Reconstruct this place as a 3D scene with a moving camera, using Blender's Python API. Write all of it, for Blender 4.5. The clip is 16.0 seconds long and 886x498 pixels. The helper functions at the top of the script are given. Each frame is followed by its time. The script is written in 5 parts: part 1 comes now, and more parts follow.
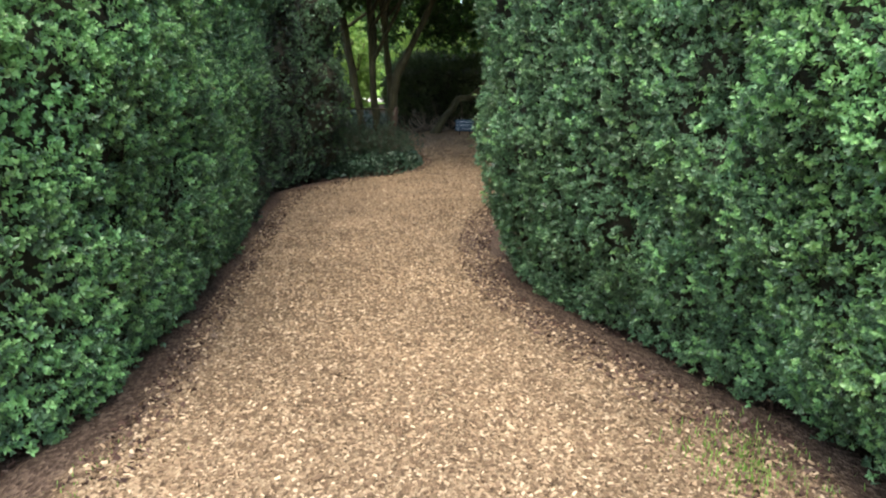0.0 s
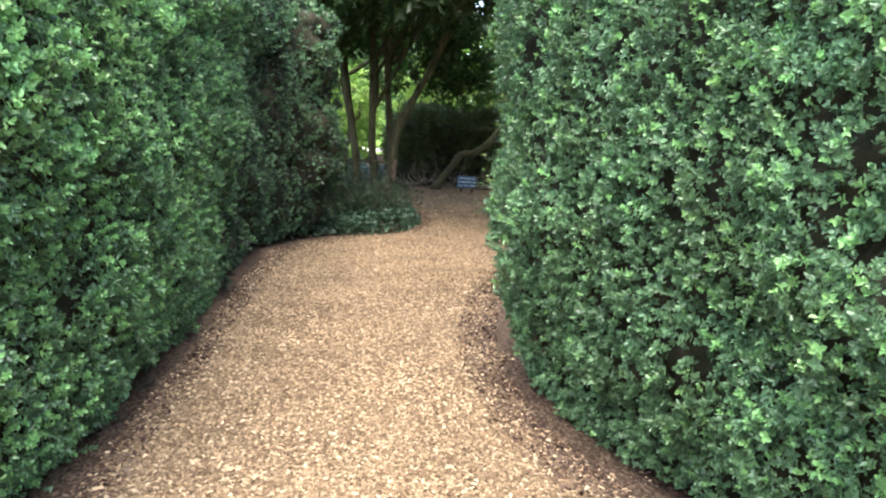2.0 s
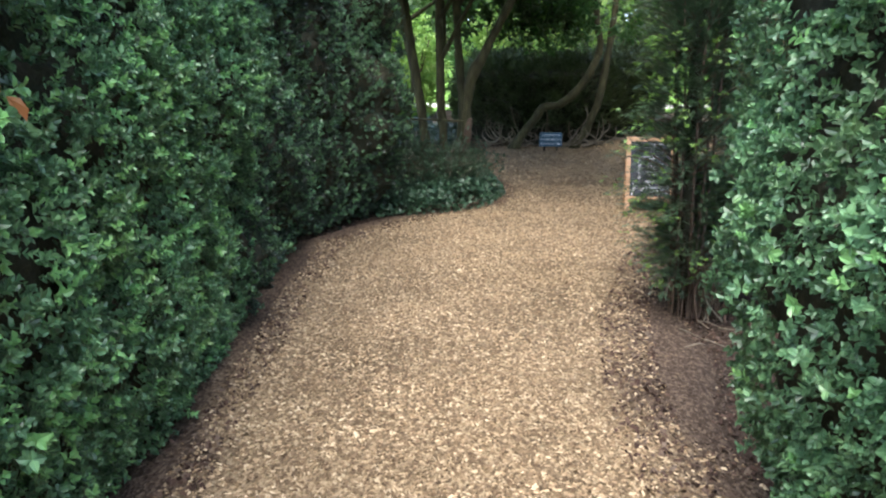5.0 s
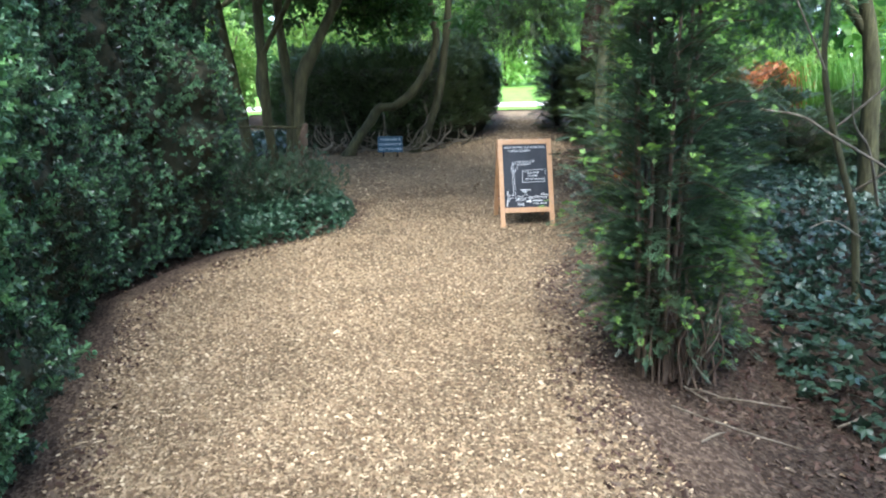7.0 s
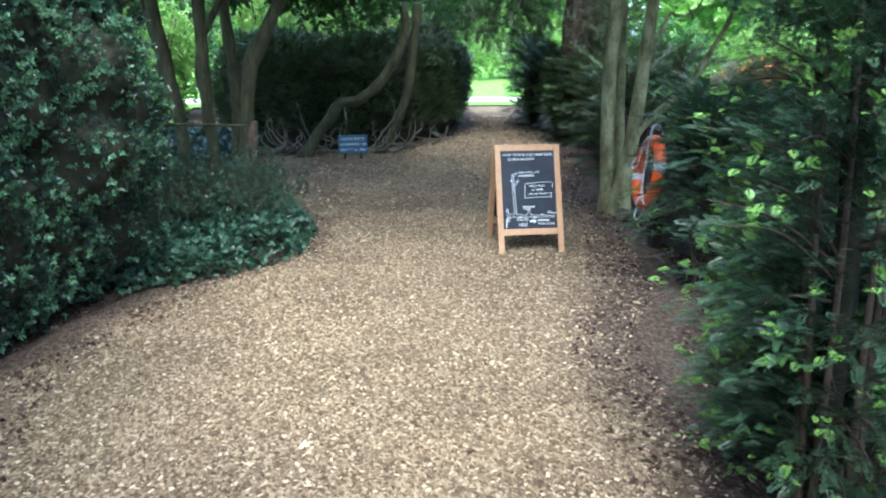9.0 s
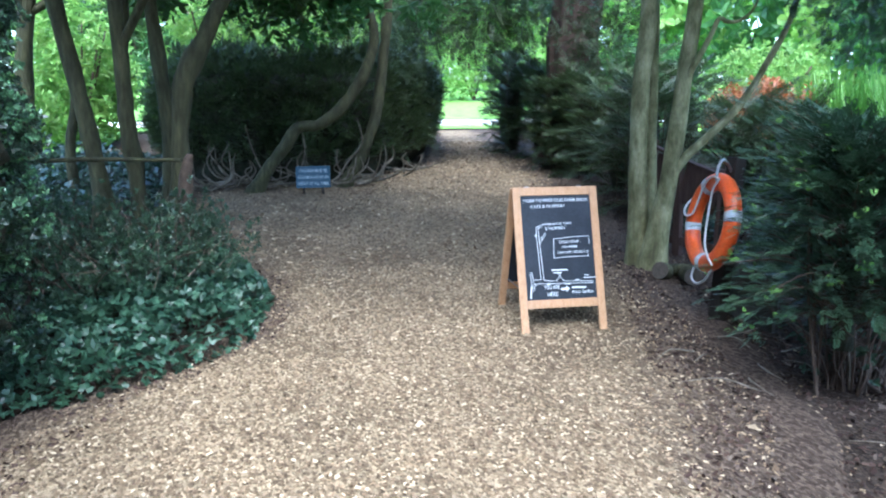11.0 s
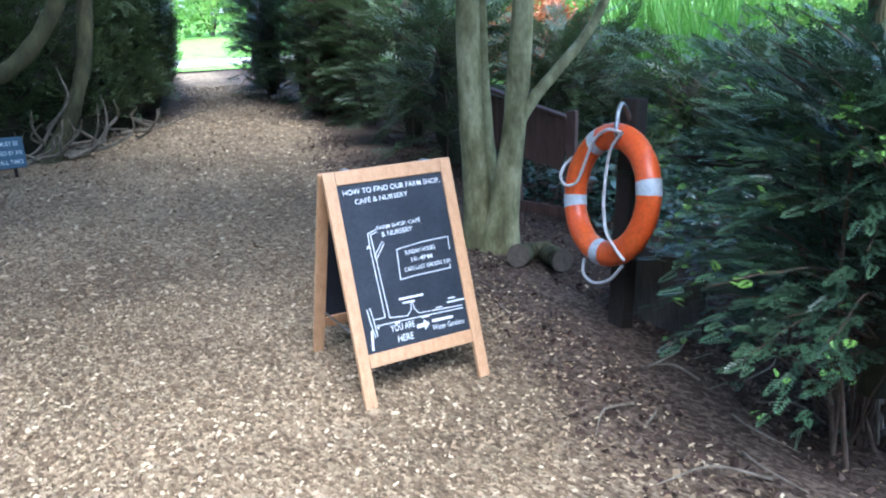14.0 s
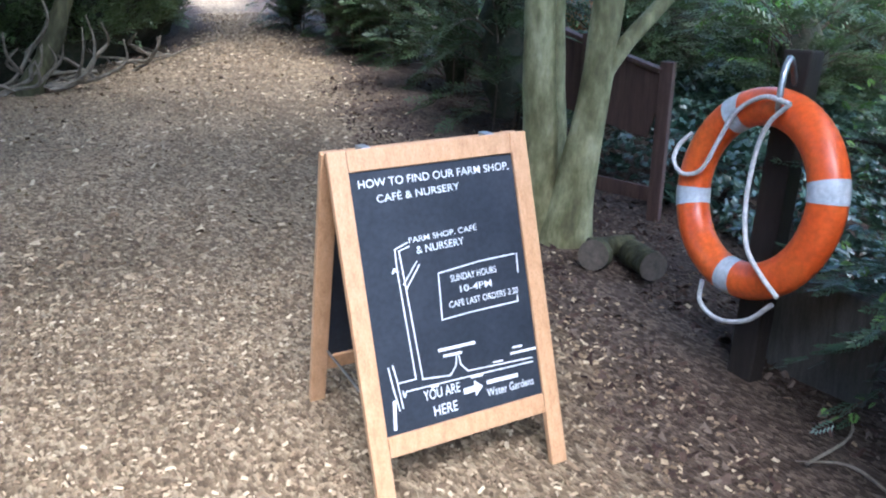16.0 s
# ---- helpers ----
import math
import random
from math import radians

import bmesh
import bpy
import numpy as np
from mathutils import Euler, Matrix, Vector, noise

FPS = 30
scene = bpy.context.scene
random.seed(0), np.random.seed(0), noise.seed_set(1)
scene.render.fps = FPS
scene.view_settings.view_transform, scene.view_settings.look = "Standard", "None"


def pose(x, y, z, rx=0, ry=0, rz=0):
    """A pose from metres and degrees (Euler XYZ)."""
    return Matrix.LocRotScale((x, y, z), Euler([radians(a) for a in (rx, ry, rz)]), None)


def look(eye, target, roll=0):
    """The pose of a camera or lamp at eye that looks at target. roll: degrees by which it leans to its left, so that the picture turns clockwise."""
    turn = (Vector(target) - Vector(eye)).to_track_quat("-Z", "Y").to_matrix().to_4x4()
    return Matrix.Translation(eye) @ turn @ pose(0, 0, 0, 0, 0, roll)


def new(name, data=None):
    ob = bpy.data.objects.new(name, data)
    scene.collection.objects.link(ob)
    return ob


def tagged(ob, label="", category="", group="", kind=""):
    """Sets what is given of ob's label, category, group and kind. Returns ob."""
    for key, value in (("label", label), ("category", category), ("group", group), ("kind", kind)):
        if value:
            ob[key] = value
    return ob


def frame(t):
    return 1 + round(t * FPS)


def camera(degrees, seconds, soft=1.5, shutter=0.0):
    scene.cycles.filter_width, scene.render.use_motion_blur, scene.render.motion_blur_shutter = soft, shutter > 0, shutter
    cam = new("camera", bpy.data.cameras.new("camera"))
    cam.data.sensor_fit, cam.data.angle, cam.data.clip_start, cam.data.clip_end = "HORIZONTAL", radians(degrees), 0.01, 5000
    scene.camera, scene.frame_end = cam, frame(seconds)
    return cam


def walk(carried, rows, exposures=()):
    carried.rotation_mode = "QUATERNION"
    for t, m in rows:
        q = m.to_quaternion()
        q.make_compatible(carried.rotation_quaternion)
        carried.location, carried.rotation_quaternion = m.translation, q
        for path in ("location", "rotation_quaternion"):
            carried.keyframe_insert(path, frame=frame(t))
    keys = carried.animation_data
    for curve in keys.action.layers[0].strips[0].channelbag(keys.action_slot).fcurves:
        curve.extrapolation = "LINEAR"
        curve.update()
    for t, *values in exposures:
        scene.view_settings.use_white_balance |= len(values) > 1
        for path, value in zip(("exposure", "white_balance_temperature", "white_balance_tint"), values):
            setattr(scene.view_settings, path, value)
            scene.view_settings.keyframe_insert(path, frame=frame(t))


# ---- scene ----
cam = camera(60.6, 16.0, 2.1)
METRES, EYE, TILT, LEAN, TURN = 13.0, 1.5, 0.0, 0.0, 2.6
ROWS = [
    (0.0, 0.0, 0.0, 0.0, -0.02, -11.31, 0.12),
    (0.5, -0.0052, 0.0267, 0.0043, -12.85, -7.25, 4.84),
    (1.0, -0.0036, 0.048, 0.0028, -14.79, -4.07, -0.48),
    (1.5, 0.0011, 0.0703, 0.0054, -11.94, -6.25, 0.95),
    (2.0, -0.0038, 0.0949, 0.0061, 0.02, -7.56, -2.73),
    (2.5, -0.0072, 0.1247, 0.0059, 5.18, -11.76, -5.02),
    (3.0, -0.0032, 0.1594, 0.0068, 11.47, -13.97, -4.22),
    (3.5, -0.0057, 0.1855, 0.0089, 15.06, -13.07, -5.95),
    (4.0, -0.0198, 0.2173, 0.01, 10.88, -11.58, -5.51),
    (4.5, -0.0271, 0.2498, 0.0082, 7.37, -11.34, -2.42),
    (7.0, -0.072, 0.424, 0.0065, -10.0, -11.12, 1.09),
    (7.5, -0.0762, 0.4574, 0.0059, -14.18, -12.04, 0.71),
    (8.0, -0.0705, 0.4934, 0.0097, -10.88, -9.94, 0.97),
    (8.5, -0.0729, 0.5291, 0.0062, -11.73, -11.31, 0.48),
    (9.0, -0.0731, 0.5604, 0.0083, -13.64, -11.65, 0.28),
    (11.5, -0.0623, 0.7458, 0.0106, -20.15, -9.82, 0.15),
    (12.0, -0.063, 0.7759, 0.0095, -27.22, -11.58, 1.42),
    (12.5, -0.0489, 0.803, 0.0081, -30.14, -14.23, 2.1),
    (13.0, -0.0342, 0.8242, 0.0093, -31.35, -15.16, 1.86),
    (13.5, -0.0243, 0.8503, 0.0104, -33.79, -15.85, 1.86),
    (14.0, -0.0165, 0.8725, 0.0109, -36.02, -15.32, 2.6),
    (14.5, -0.0043, 0.8988, 0.0105, -33.12, -14.89, 2.65),
    (15.0, 0.0044, 0.9224, 0.0091, -35.31, -16.06, 1.67),
    (15.5, 0.0124, 0.9417, 0.0094, -40.69, -16.74, 0.8),
    (16.0, 0.0316, 0.9564, 0.0042, -33.36, -19.63, 0.41),
]
EXPOSURES = [(0.0, 1.8, 6800, 13), (0.6, 2.2, 6800, 13), (1.3, 2.6, 6800, 14), (2.5, 2.55, 6600, 13), (4.2, 2.25, 6450, 11), (7.0, 2.6, 5750, 5), (9.0, 2.6, 5300, 2), (12.0, 2.95, 4950, 6), (15.3, 3.05, 5200, 9), (16.0, 3.1, 5300, 11)]
SKY, SUN = 0.15, 1.8
walk(cam, [(t, pose(0, 0, EYE, TILT, LEAN, TURN) @ pose(METRES * x, METRES * y, METRES * z, 90 + pitch, roll, yaw)) for t, x, y, z, yaw, pitch, roll in ROWS], EXPOSURES)

# ---- light ----
world = bpy.data.worlds.new("sky")
scene.world = world
world.use_nodes = True
_n = world.node_tree.nodes
_sky = _n.new("ShaderNodeTexSky")
_sky.sky_type, _sky.sun_disc = "NISHITA", False
_sky.sun_elevation, _sky.sun_rotation = radians(62), radians(187)
_sky.air_density, _sky.dust_density = 1.0, 2.5
_n["Background"].inputs["Strength"].default_value = SKY
world.node_tree.links.new(_sky.outputs[0], _n["Background"].inputs["Color"])
sun_data = bpy.data.lights.new("sun", "SUN")
sun_data.energy, sun_data.angle, sun_data.color = SUN, radians(60), (1.0, 0.95, 0.86)
sun = new("sun", sun_data)
sun.matrix_world = look((0, 0, 30), (math.sin(radians(7)) * 10, math.cos(radians(7)) * 10, 30 - 10 * math.tan(radians(62))))

# ---- materials ----


def nodes_of(name):
    m = bpy.data.materials.new(name)
    m.use_nodes = True
    t = m.node_tree
    return m, t, t.nodes["Principled BSDF"], t.nodes["Material Output"]


def ramp(t, stops, fac):
    r = t.nodes.new("ShaderNodeValToRGB")
    e = r.color_ramp.elements
    while len(e) < len(stops):
        e.new(0.5)
    for k, (p, c) in enumerate(stops):
        e[k].position, e[k].color = p, (*c, 1)
    t.links.new(fac, r.inputs[0])
    return r.outputs[0]


def tex_noise(t, scale, detail=4.0, rough=0.6, stretch=None):
    c = t.nodes.new("ShaderNodeTexCoord")
    n = t.nodes.new("ShaderNodeTexNoise")
    n.inputs["Scale"].default_value, n.inputs["Detail"].default_value, n.inputs["Roughness"].default_value = scale, detail, rough
    src = c.outputs["Object"]
    if stretch:
        mp = t.nodes.new("ShaderNodeMapping")
        mp.inputs["Scale"].default_value = stretch
        t.links.new(src, mp.inputs[0])
        src = mp.outputs[0]
    t.links.new(src, n.inputs["Vector"])
    return n.outputs["Fac"]


def mul(t, a, b, fac=1.0, mode="MULTIPLY"):
    m = t.nodes.new("ShaderNodeMix")
    m.data_type, m.blend_type = "RGBA", mode
    m.inputs[0].default_value = fac
    t.links.new(a, m.inputs[6])
    t.links.new(b, m.inputs[7])
    return m.outputs[2]


def bump(t, p, fac, strength, dist):
    b = t.nodes.new("ShaderNodeBump")
    b.inputs["Strength"].default_value, b.inputs["Distance"].default_value = strength, dist
    t.links.new(fac, b.inputs["Height"])
    t.links.new(b.outputs[0], p.inputs["Normal"])


def leaf_mat(name, cols, rough=0.4, through_light=0.25, patch=(0.7, 1.15)):
    """Leaves that differ from one to the next and in patches; light shines through them a little."""
    m, t, p, out = nodes_of(name)
    g = t.nodes.new("ShaderNodeNewGeometry")
    one = t.nodes.new("ShaderNodeMix")
    one.inputs[0].default_value = 0.45
    clump = t.nodes.new("ShaderNodeMapRange")
    clump.inputs[1].default_value, clump.inputs[2].default_value = 0.3, 0.7
    t.links.new(tex_noise(t, 9.0, 2, 0.5), clump.inputs[0])
    t.links.new(g.outputs["Random Per Island"], one.inputs[2])
    t.links.new(clump.outputs[0], one.inputs[3])
    c = ramp(t, [(k / max(1, len(cols) - 1), v) for k, v in enumerate(cols)], one.outputs[0])
    v = ramp(t, [(0.3, (patch[0] * 1.06, patch[0], patch[0] * 0.9)), (0.7, (patch[1] * 0.94, patch[1], patch[1] * 1.06))], tex_noise(t, 2.2, 3))
    c = mul(t, c, v)
    t.links.new(c, p.inputs["Base Color"])
    p.inputs["Roughness"].default_value = rough
    p.inputs["Specular IOR Level"].default_value = 0.55
    tr = t.nodes.new("ShaderNodeBsdfTranslucent")
    t.links.new(c, tr.inputs[0])
    mx = t.nodes.new("ShaderNodeMixShader")
    mx.inputs[0].default_value = through_light
    t.links.new(p.outputs[0], mx.inputs[1])
    t.links.new(tr.outputs[0], mx.inputs[2])
    t.links.new(mx.outputs[0], out.inputs[0])
    return m


def solid_mat(name, cols, scale=8.0, rough=0.8, bump_strength=0.4, bump_dist=0.01, stretch=None, fine=60.0, metal=0.0, spec=0.3):
    m, t, p, out = nodes_of(name)
    a = tex_noise(t, scale, 5, 0.65, stretch)
    f = tex_noise(t, fine, 4, 0.6, stretch)
    c = ramp(t, [(0.28 + 0.44 * k / max(1, len(cols) - 1), v) for k, v in enumerate(cols)], a)
    c = mul(t, c, ramp(t, [(0.3, (0.75,) * 3), (0.7, (1.15,) * 3)], f))
    t.links.new(c, p.inputs["Base Color"])
    p.inputs["Roughness"].default_value, p.inputs["Metallic"].default_value = rough, metal
    p.inputs["Specular IOR Level"].default_value = spec
    if bump_strength:
        bump(t, p, mul(t, a, f, 0.5, "ADD"), bump_strength, bump_dist)
    return m


def chip_mat(name, cols):
    m, t, p, out = nodes_of(name)
    g = t.nodes.new("ShaderNodeNewGeometry")
    c = ramp(t, [(k / (len(cols) - 1), v) for k, v in enumerate(cols)], g.outputs["Random Per Island"])
    c = mul(t, c, ramp(t, [(0.3, (0.72,) * 3), (0.7, (1.1,) * 3)], tex_noise(t, 1.1, 3)))
    c = mul(t, c, ramp(t, [(0.3, (0.8,) * 3), (0.7, (1.1,) * 3)], tex_noise(t, 90, 2)))
    t.links.new(c, p.inputs["Base Color"])
    p.inputs["Roughness"].default_value = 0.85
    p.inputs["Specular IOR Level"].default_value = 0.2
    return m


def mulch_mat(name, cols, soil_shade=None):
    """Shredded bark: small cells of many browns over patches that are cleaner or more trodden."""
    m, t, p, out = nodes_of(name)
    c0 = t.nodes.new("ShaderNodeTexCoord")
    v = t.nodes.new("ShaderNodeTexVoronoi")
    v.inputs["Scale"].default_value = 75
    mp = t.nodes.new("ShaderNodeMapping")
    mp.inputs["Rotation"].default_value = (0, 0, 0.6)
    mp.inputs["Scale"].default_value = (1, 0.55, 1)
    t.links.new(c0.outputs["Object"], mp.inputs[0])
    t.links.new(mp.outputs[0], v.inputs["Vector"])
    sep = t.nodes.new("ShaderNodeSeparateColor")
    t.links.new(v.outputs["Color"], sep.inputs[0])
    c = ramp(t, [(k / (len(cols) - 1), x) for k, x in enumerate(cols)], sep.outputs[0])
    c = mul(t, c, ramp(t, [(0.3, (0.62,) * 3), (0.7, (1.15,) * 3)], tex_noise(t, 0.9, 4)))
    c = mul(t, c, ramp(t, [(0.3, (0.7,) * 3), (0.7, (1.15,) * 3)], tex_noise(t, 35, 4)))
    if soil_shade:
        # bare leaf mould shows through in ragged patches where the bark thins out, and also paints in shade
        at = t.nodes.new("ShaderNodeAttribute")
        at.attribute_name = "soil_shade"
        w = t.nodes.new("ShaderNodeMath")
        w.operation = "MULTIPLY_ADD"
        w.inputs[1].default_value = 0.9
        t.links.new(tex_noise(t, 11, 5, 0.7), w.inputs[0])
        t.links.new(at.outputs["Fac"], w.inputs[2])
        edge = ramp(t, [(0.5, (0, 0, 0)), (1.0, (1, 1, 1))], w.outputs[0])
        d = ramp(t, [(k / (len(soil_shade) - 1), x) for k, x in enumerate(soil_shade)], sep.outputs[0])
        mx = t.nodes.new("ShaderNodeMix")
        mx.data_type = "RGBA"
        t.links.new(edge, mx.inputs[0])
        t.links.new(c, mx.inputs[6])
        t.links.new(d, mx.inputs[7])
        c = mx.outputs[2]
    t.links.new(c, p.inputs["Base Color"])
    p.inputs["Roughness"].default_value = 0.95
    p.inputs["Specular IOR Level"].default_value = 0.15
    bump(t, p, mul(t, v.outputs["Distance"], tex_noise(t, 60, 3), 0.6, "ADD"), 0.8, 0.012)
    return m


BOX = leaf_mat("box_leaf", [(0.03, 0.062, 0.036), (0.055, 0.118, 0.062), (0.092, 0.19, 0.095), (0.135, 0.262, 0.128), (0.17, 0.315, 0.148), (0.23, 0.4, 0.18)], 0.34, 0.25)
# broad leaf again, its colour painted darker as if in shade
CANOPY = leaf_mat("broad_leaf_shaded", [(0.033, 0.067, 0.02), (0.052, 0.101, 0.028), (0.079, 0.135, 0.037)], 0.5, 0.45)
BOX_TIP = leaf_mat("box_new_leaf", [(0.15, 0.35, 0.13), (0.225, 0.46, 0.17), (0.32, 0.57, 0.22)], 0.3, 0.3)
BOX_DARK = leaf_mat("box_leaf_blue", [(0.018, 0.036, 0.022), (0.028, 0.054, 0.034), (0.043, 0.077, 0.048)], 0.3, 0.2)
YEW = leaf_mat("yew_needle", [(0.03, 0.058, 0.03), (0.048, 0.09, 0.046), (0.075, 0.13, 0.065)], 0.36, 0.2)
YEW_OLD = leaf_mat("old_yew_needle", [(0.036, 0.055, 0.02), (0.06, 0.09, 0.032), (0.1, 0.145, 0.05)], 0.45, 0.3)
YEW_TIP = leaf_mat("yew_new_shoot", [(0.14, 0.27, 0.05), (0.21, 0.38, 0.075)], 0.5, 0.3)
IVY = leaf_mat("ivy_leaf", [(0.024, 0.058, 0.034), (0.04, 0.09, 0.05), (0.064, 0.128, 0.07)], 0.42, 0.15)
IVY_DARK = leaf_mat("ivy_old_leaf", [(0.02, 0.042, 0.028), (0.032, 0.063, 0.038), (0.049, 0.087, 0.052)], 0.3, 0.12)
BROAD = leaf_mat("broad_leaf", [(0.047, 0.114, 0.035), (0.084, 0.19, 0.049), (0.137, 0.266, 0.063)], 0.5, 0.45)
# broad leaf again, its colour painted paler as if in sun
BRIGHT = leaf_mat("broad_leaf_sunlit", [(0.132, 0.27, 0.053), (0.22, 0.38, 0.075), (0.33, 0.46, 0.12)], 0.5, 0.45)
RUST = leaf_mat("rusty_leaf", [(0.3, 0.08, 0.03), (0.42, 0.15, 0.05), (0.5, 0.25, 0.1)], 0.5, 0.3)
GRASS = leaf_mat("grass_blade", [(0.1, 0.24, 0.03), (0.16, 0.33, 0.05), (0.22, 0.4, 0.07)], 0.5, 0.4)
# near-black filler shell: the shade between leaves is put into its colour
CORE = solid_mat("hedge_inside_shade", [(0.012, 0.016, 0.009), (0.028, 0.03, 0.017), (0.05, 0.042, 0.027)], 14, 0.95, 0.6, 0.03)
BARK = solid_mat("grey_green_bark", [(0.026, 0.025, 0.013), (0.054, 0.052, 0.025), (0.1, 0.094, 0.044)], 9, 0.9, 0.9, 0.03, (1, 1, 0.3), 35)
BARK_PALE = solid_mat("smooth_olive_bark", [(0.07, 0.064, 0.03), (0.15, 0.14, 0.062), (0.27, 0.255, 0.13), (0.4, 0.375, 0.225)], 7, 0.75, 0.5, 0.012, (1, 1, 0.45), 45)
BARK_RED = solid_mat("fibrous_red_bark", [(0.036, 0.023, 0.018), (0.085, 0.056, 0.043), (0.135, 0.092, 0.074)], 9, 0.9, 0.8, 0.03, (1, 1, 0.12))
DEAD = solid_mat("bare_dead_wood", [(0.085, 0.068, 0.05), (0.16, 0.135, 0.1), (0.25, 0.215, 0.17)], 12, 0.85, 0.3, 0.005)
TWIG = solid_mat("brown_twig", [(0.06, 0.04, 0.03), (0.12, 0.085, 0.06)], 20, 0.9, 0.3, 0.004)
CHIP = chip_mat("bark_chip", [(0.113, 0.075, 0.045), (0.189, 0.132, 0.082), (0.265, 0.19, 0.117), (0.359, 0.269, 0.17), (0.548, 0.442, 0.299)])
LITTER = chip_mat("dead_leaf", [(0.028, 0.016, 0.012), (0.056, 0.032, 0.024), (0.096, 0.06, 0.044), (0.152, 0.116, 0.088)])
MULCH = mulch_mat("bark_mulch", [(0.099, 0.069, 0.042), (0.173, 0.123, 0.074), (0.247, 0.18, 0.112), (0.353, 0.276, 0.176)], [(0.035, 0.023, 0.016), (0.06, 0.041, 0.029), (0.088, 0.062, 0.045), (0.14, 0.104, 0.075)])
EARTH = mulch_mat("dark_leaf_mould", [(0.026, 0.017, 0.012), (0.045, 0.03, 0.022), (0.066, 0.046, 0.033), (0.1, 0.074, 0.054)])
LAWN = solid_mat("mown_grass", [(0.1, 0.22, 0.03), (0.15, 0.3, 0.045), (0.2, 0.36, 0.06)], 3, 0.9, 0.3, 0.02)
PALE = solid_mat("pale_gravel", [(0.42, 0.4, 0.36), (0.55, 0.53, 0.48)], 30, 0.9, 0.3, 0.006)
PINE = solid_mat("varnished_pine", [(0.367, 0.198, 0.096), (0.445, 0.258, 0.133), (0.499, 0.304, 0.17)], 6, 0.42, 0.15, 0.002, (9, 9, 0.6), 40, 0, 0.5)
BLACKBOARD = solid_mat("blackboard", [(0.012, 0.016, 0.024), (0.018, 0.023, 0.033), (0.03, 0.036, 0.048)], 3.5, 0.5, 0.05, 0.001)
CHALK = solid_mat("white_chalk_pen", [(0.612, 0.646, 0.68), (0.722, 0.739, 0.765)], 60, 0.8, 0)
ORANGE = solid_mat("orange_plastic", [(0.585, 0.075, 0.011), (0.637, 0.098, 0.015), (0.66, 0.128, 0.022)], 5, 0.35, 0.06, 0.002, None, 50, 0, 0.5)
TAPE = solid_mat("silver_reflective_tape", [(0.4, 0.44, 0.48), (0.496, 0.528, 0.56)], 20, 0.3, 0.1, 0.001)
ROPE = solid_mat("white_rope", [(0.44, 0.44, 0.44), (0.6, 0.6, 0.6)], 120, 0.8, 0.5, 0.003)
FENCE = solid_mat("brown_stained_timber", [(0.042, 0.022, 0.017), (0.077, 0.042, 0.032), (0.112, 0.063, 0.049)], 5, 0.75, 0.3, 0.004, (8, 8, 0.6))
POSTWOOD = solid_mat("dark_wet_post", [(0.013, 0.009, 0.007), (0.025, 0.019, 0.015)], 8, 0.8, 0.4, 0.005, (6, 6, 0.6))
GREYWOOD = solid_mat("weathered_grey_board", [(0.055, 0.05, 0.042), (0.092, 0.084, 0.071), (0.118, 0.109, 0.092)], 6, 0.85, 0.3, 0.003, (1, 8, 1))
SIGNBLUE = solid_mat("blue_sign_face", [(0.01, 0.047, 0.083), (0.016, 0.062, 0.104)], 6, 0.35, 0.03, 0.001)
SIGNWHITE = solid_mat("sign_white", [(0.4, 0.48, 0.528), (0.48, 0.56, 0.6)], 30, 0.5, 0)
STEEL = solid_mat("galvanised_steel", [(0.3, 0.31, 0.32), (0.45, 0.46, 0.47)], 20, 0.4, 0.1, 0.001, None, 60, 0.9)
LOGEND = solid_mat("cut_log_end", [(0.064, 0.052, 0.04), (0.128, 0.104, 0.08)], 18, 0.85, 0.3, 0.004)

# ---- geometry helpers ----
RNG = np.random.default_rng(7)


def unit(a):
    return a / np.maximum(np.linalg.norm(a, axis=-1, keepdims=True), 1e-9)


def vnoise(p, scale, seed=0):
    """Smooth value noise, 0 to 1, of an array of points."""
    q = np.asarray(p, float) * scale + seed * 17.3
    i = np.floor(q).astype(np.int64)
    f = q - i
    f = f * f * (3 - 2 * f)

    def h(a):
        n = (a[..., 0] * 374761393 + a[..., 1] * 668265263 + a[..., 2] * 2147483647 + seed * 974711) & 0xFFFFFFFF
        n = ((n ^ (n >> 13)) * 1274126177) & 0xFFFFFFFF
        return ((n ^ (n >> 16)) & 0xFFFF) / 65535.0
    r = 0
    for dx in (0, 1):
        for dy in (0, 1):
            for dz in (0, 1):
                w = (f[..., 0] if dx else 1 - f[..., 0]) * (f[..., 1] if dy else 1 - f[..., 1]) * (f[..., 2] if dz else 1 - f[..., 2])
                r = r + w * h(i + np.array([dx, dy, dz]))
    return r


def ground_z(x, y):
    """The ground: level along the hedges, then rising steadily into the wood and the lawn."""
    y = np.asarray(y, float)
    z = np.interp(y, [9, 14, 70, 110], [0, 0.09, 4.4, 5.6])
    return z + 0.0 * np.asarray(x, float)


def quad_mesh(name, v, f, smooth=False):
    """A mesh from arrays of vertices and of faces that all have the same number of corners."""
    v, f = np.ascontiguousarray(v, np.float32), np.ascontiguousarray(f, np.int32)
    me = bpy.data.meshes.new(name)
    me.vertices.add(len(v))
    me.vertices.foreach_set("co", v.ravel())
    me.loops.add(f.size)
    me.loops.foreach_set("vertex_index", f.ravel())
    me.polygons.add(len(f))
    me.polygons.foreach_set("loop_start", np.arange(0, f.size, f.shape[1], dtype=np.int32))
    me.polygons.foreach_set("use_smooth", np.full(len(f), smooth))
    me.update(calc_edges=True)
    return me


def link(name, me, mat, parent=None, label="", at=None):
    ob = new(name, me)
    me.materials.append(mat)
    if parent:
        ob.parent = parent
    if at is not None:
        ob.matrix_basis = at
    if label:
        tagged(ob, label)
    return ob


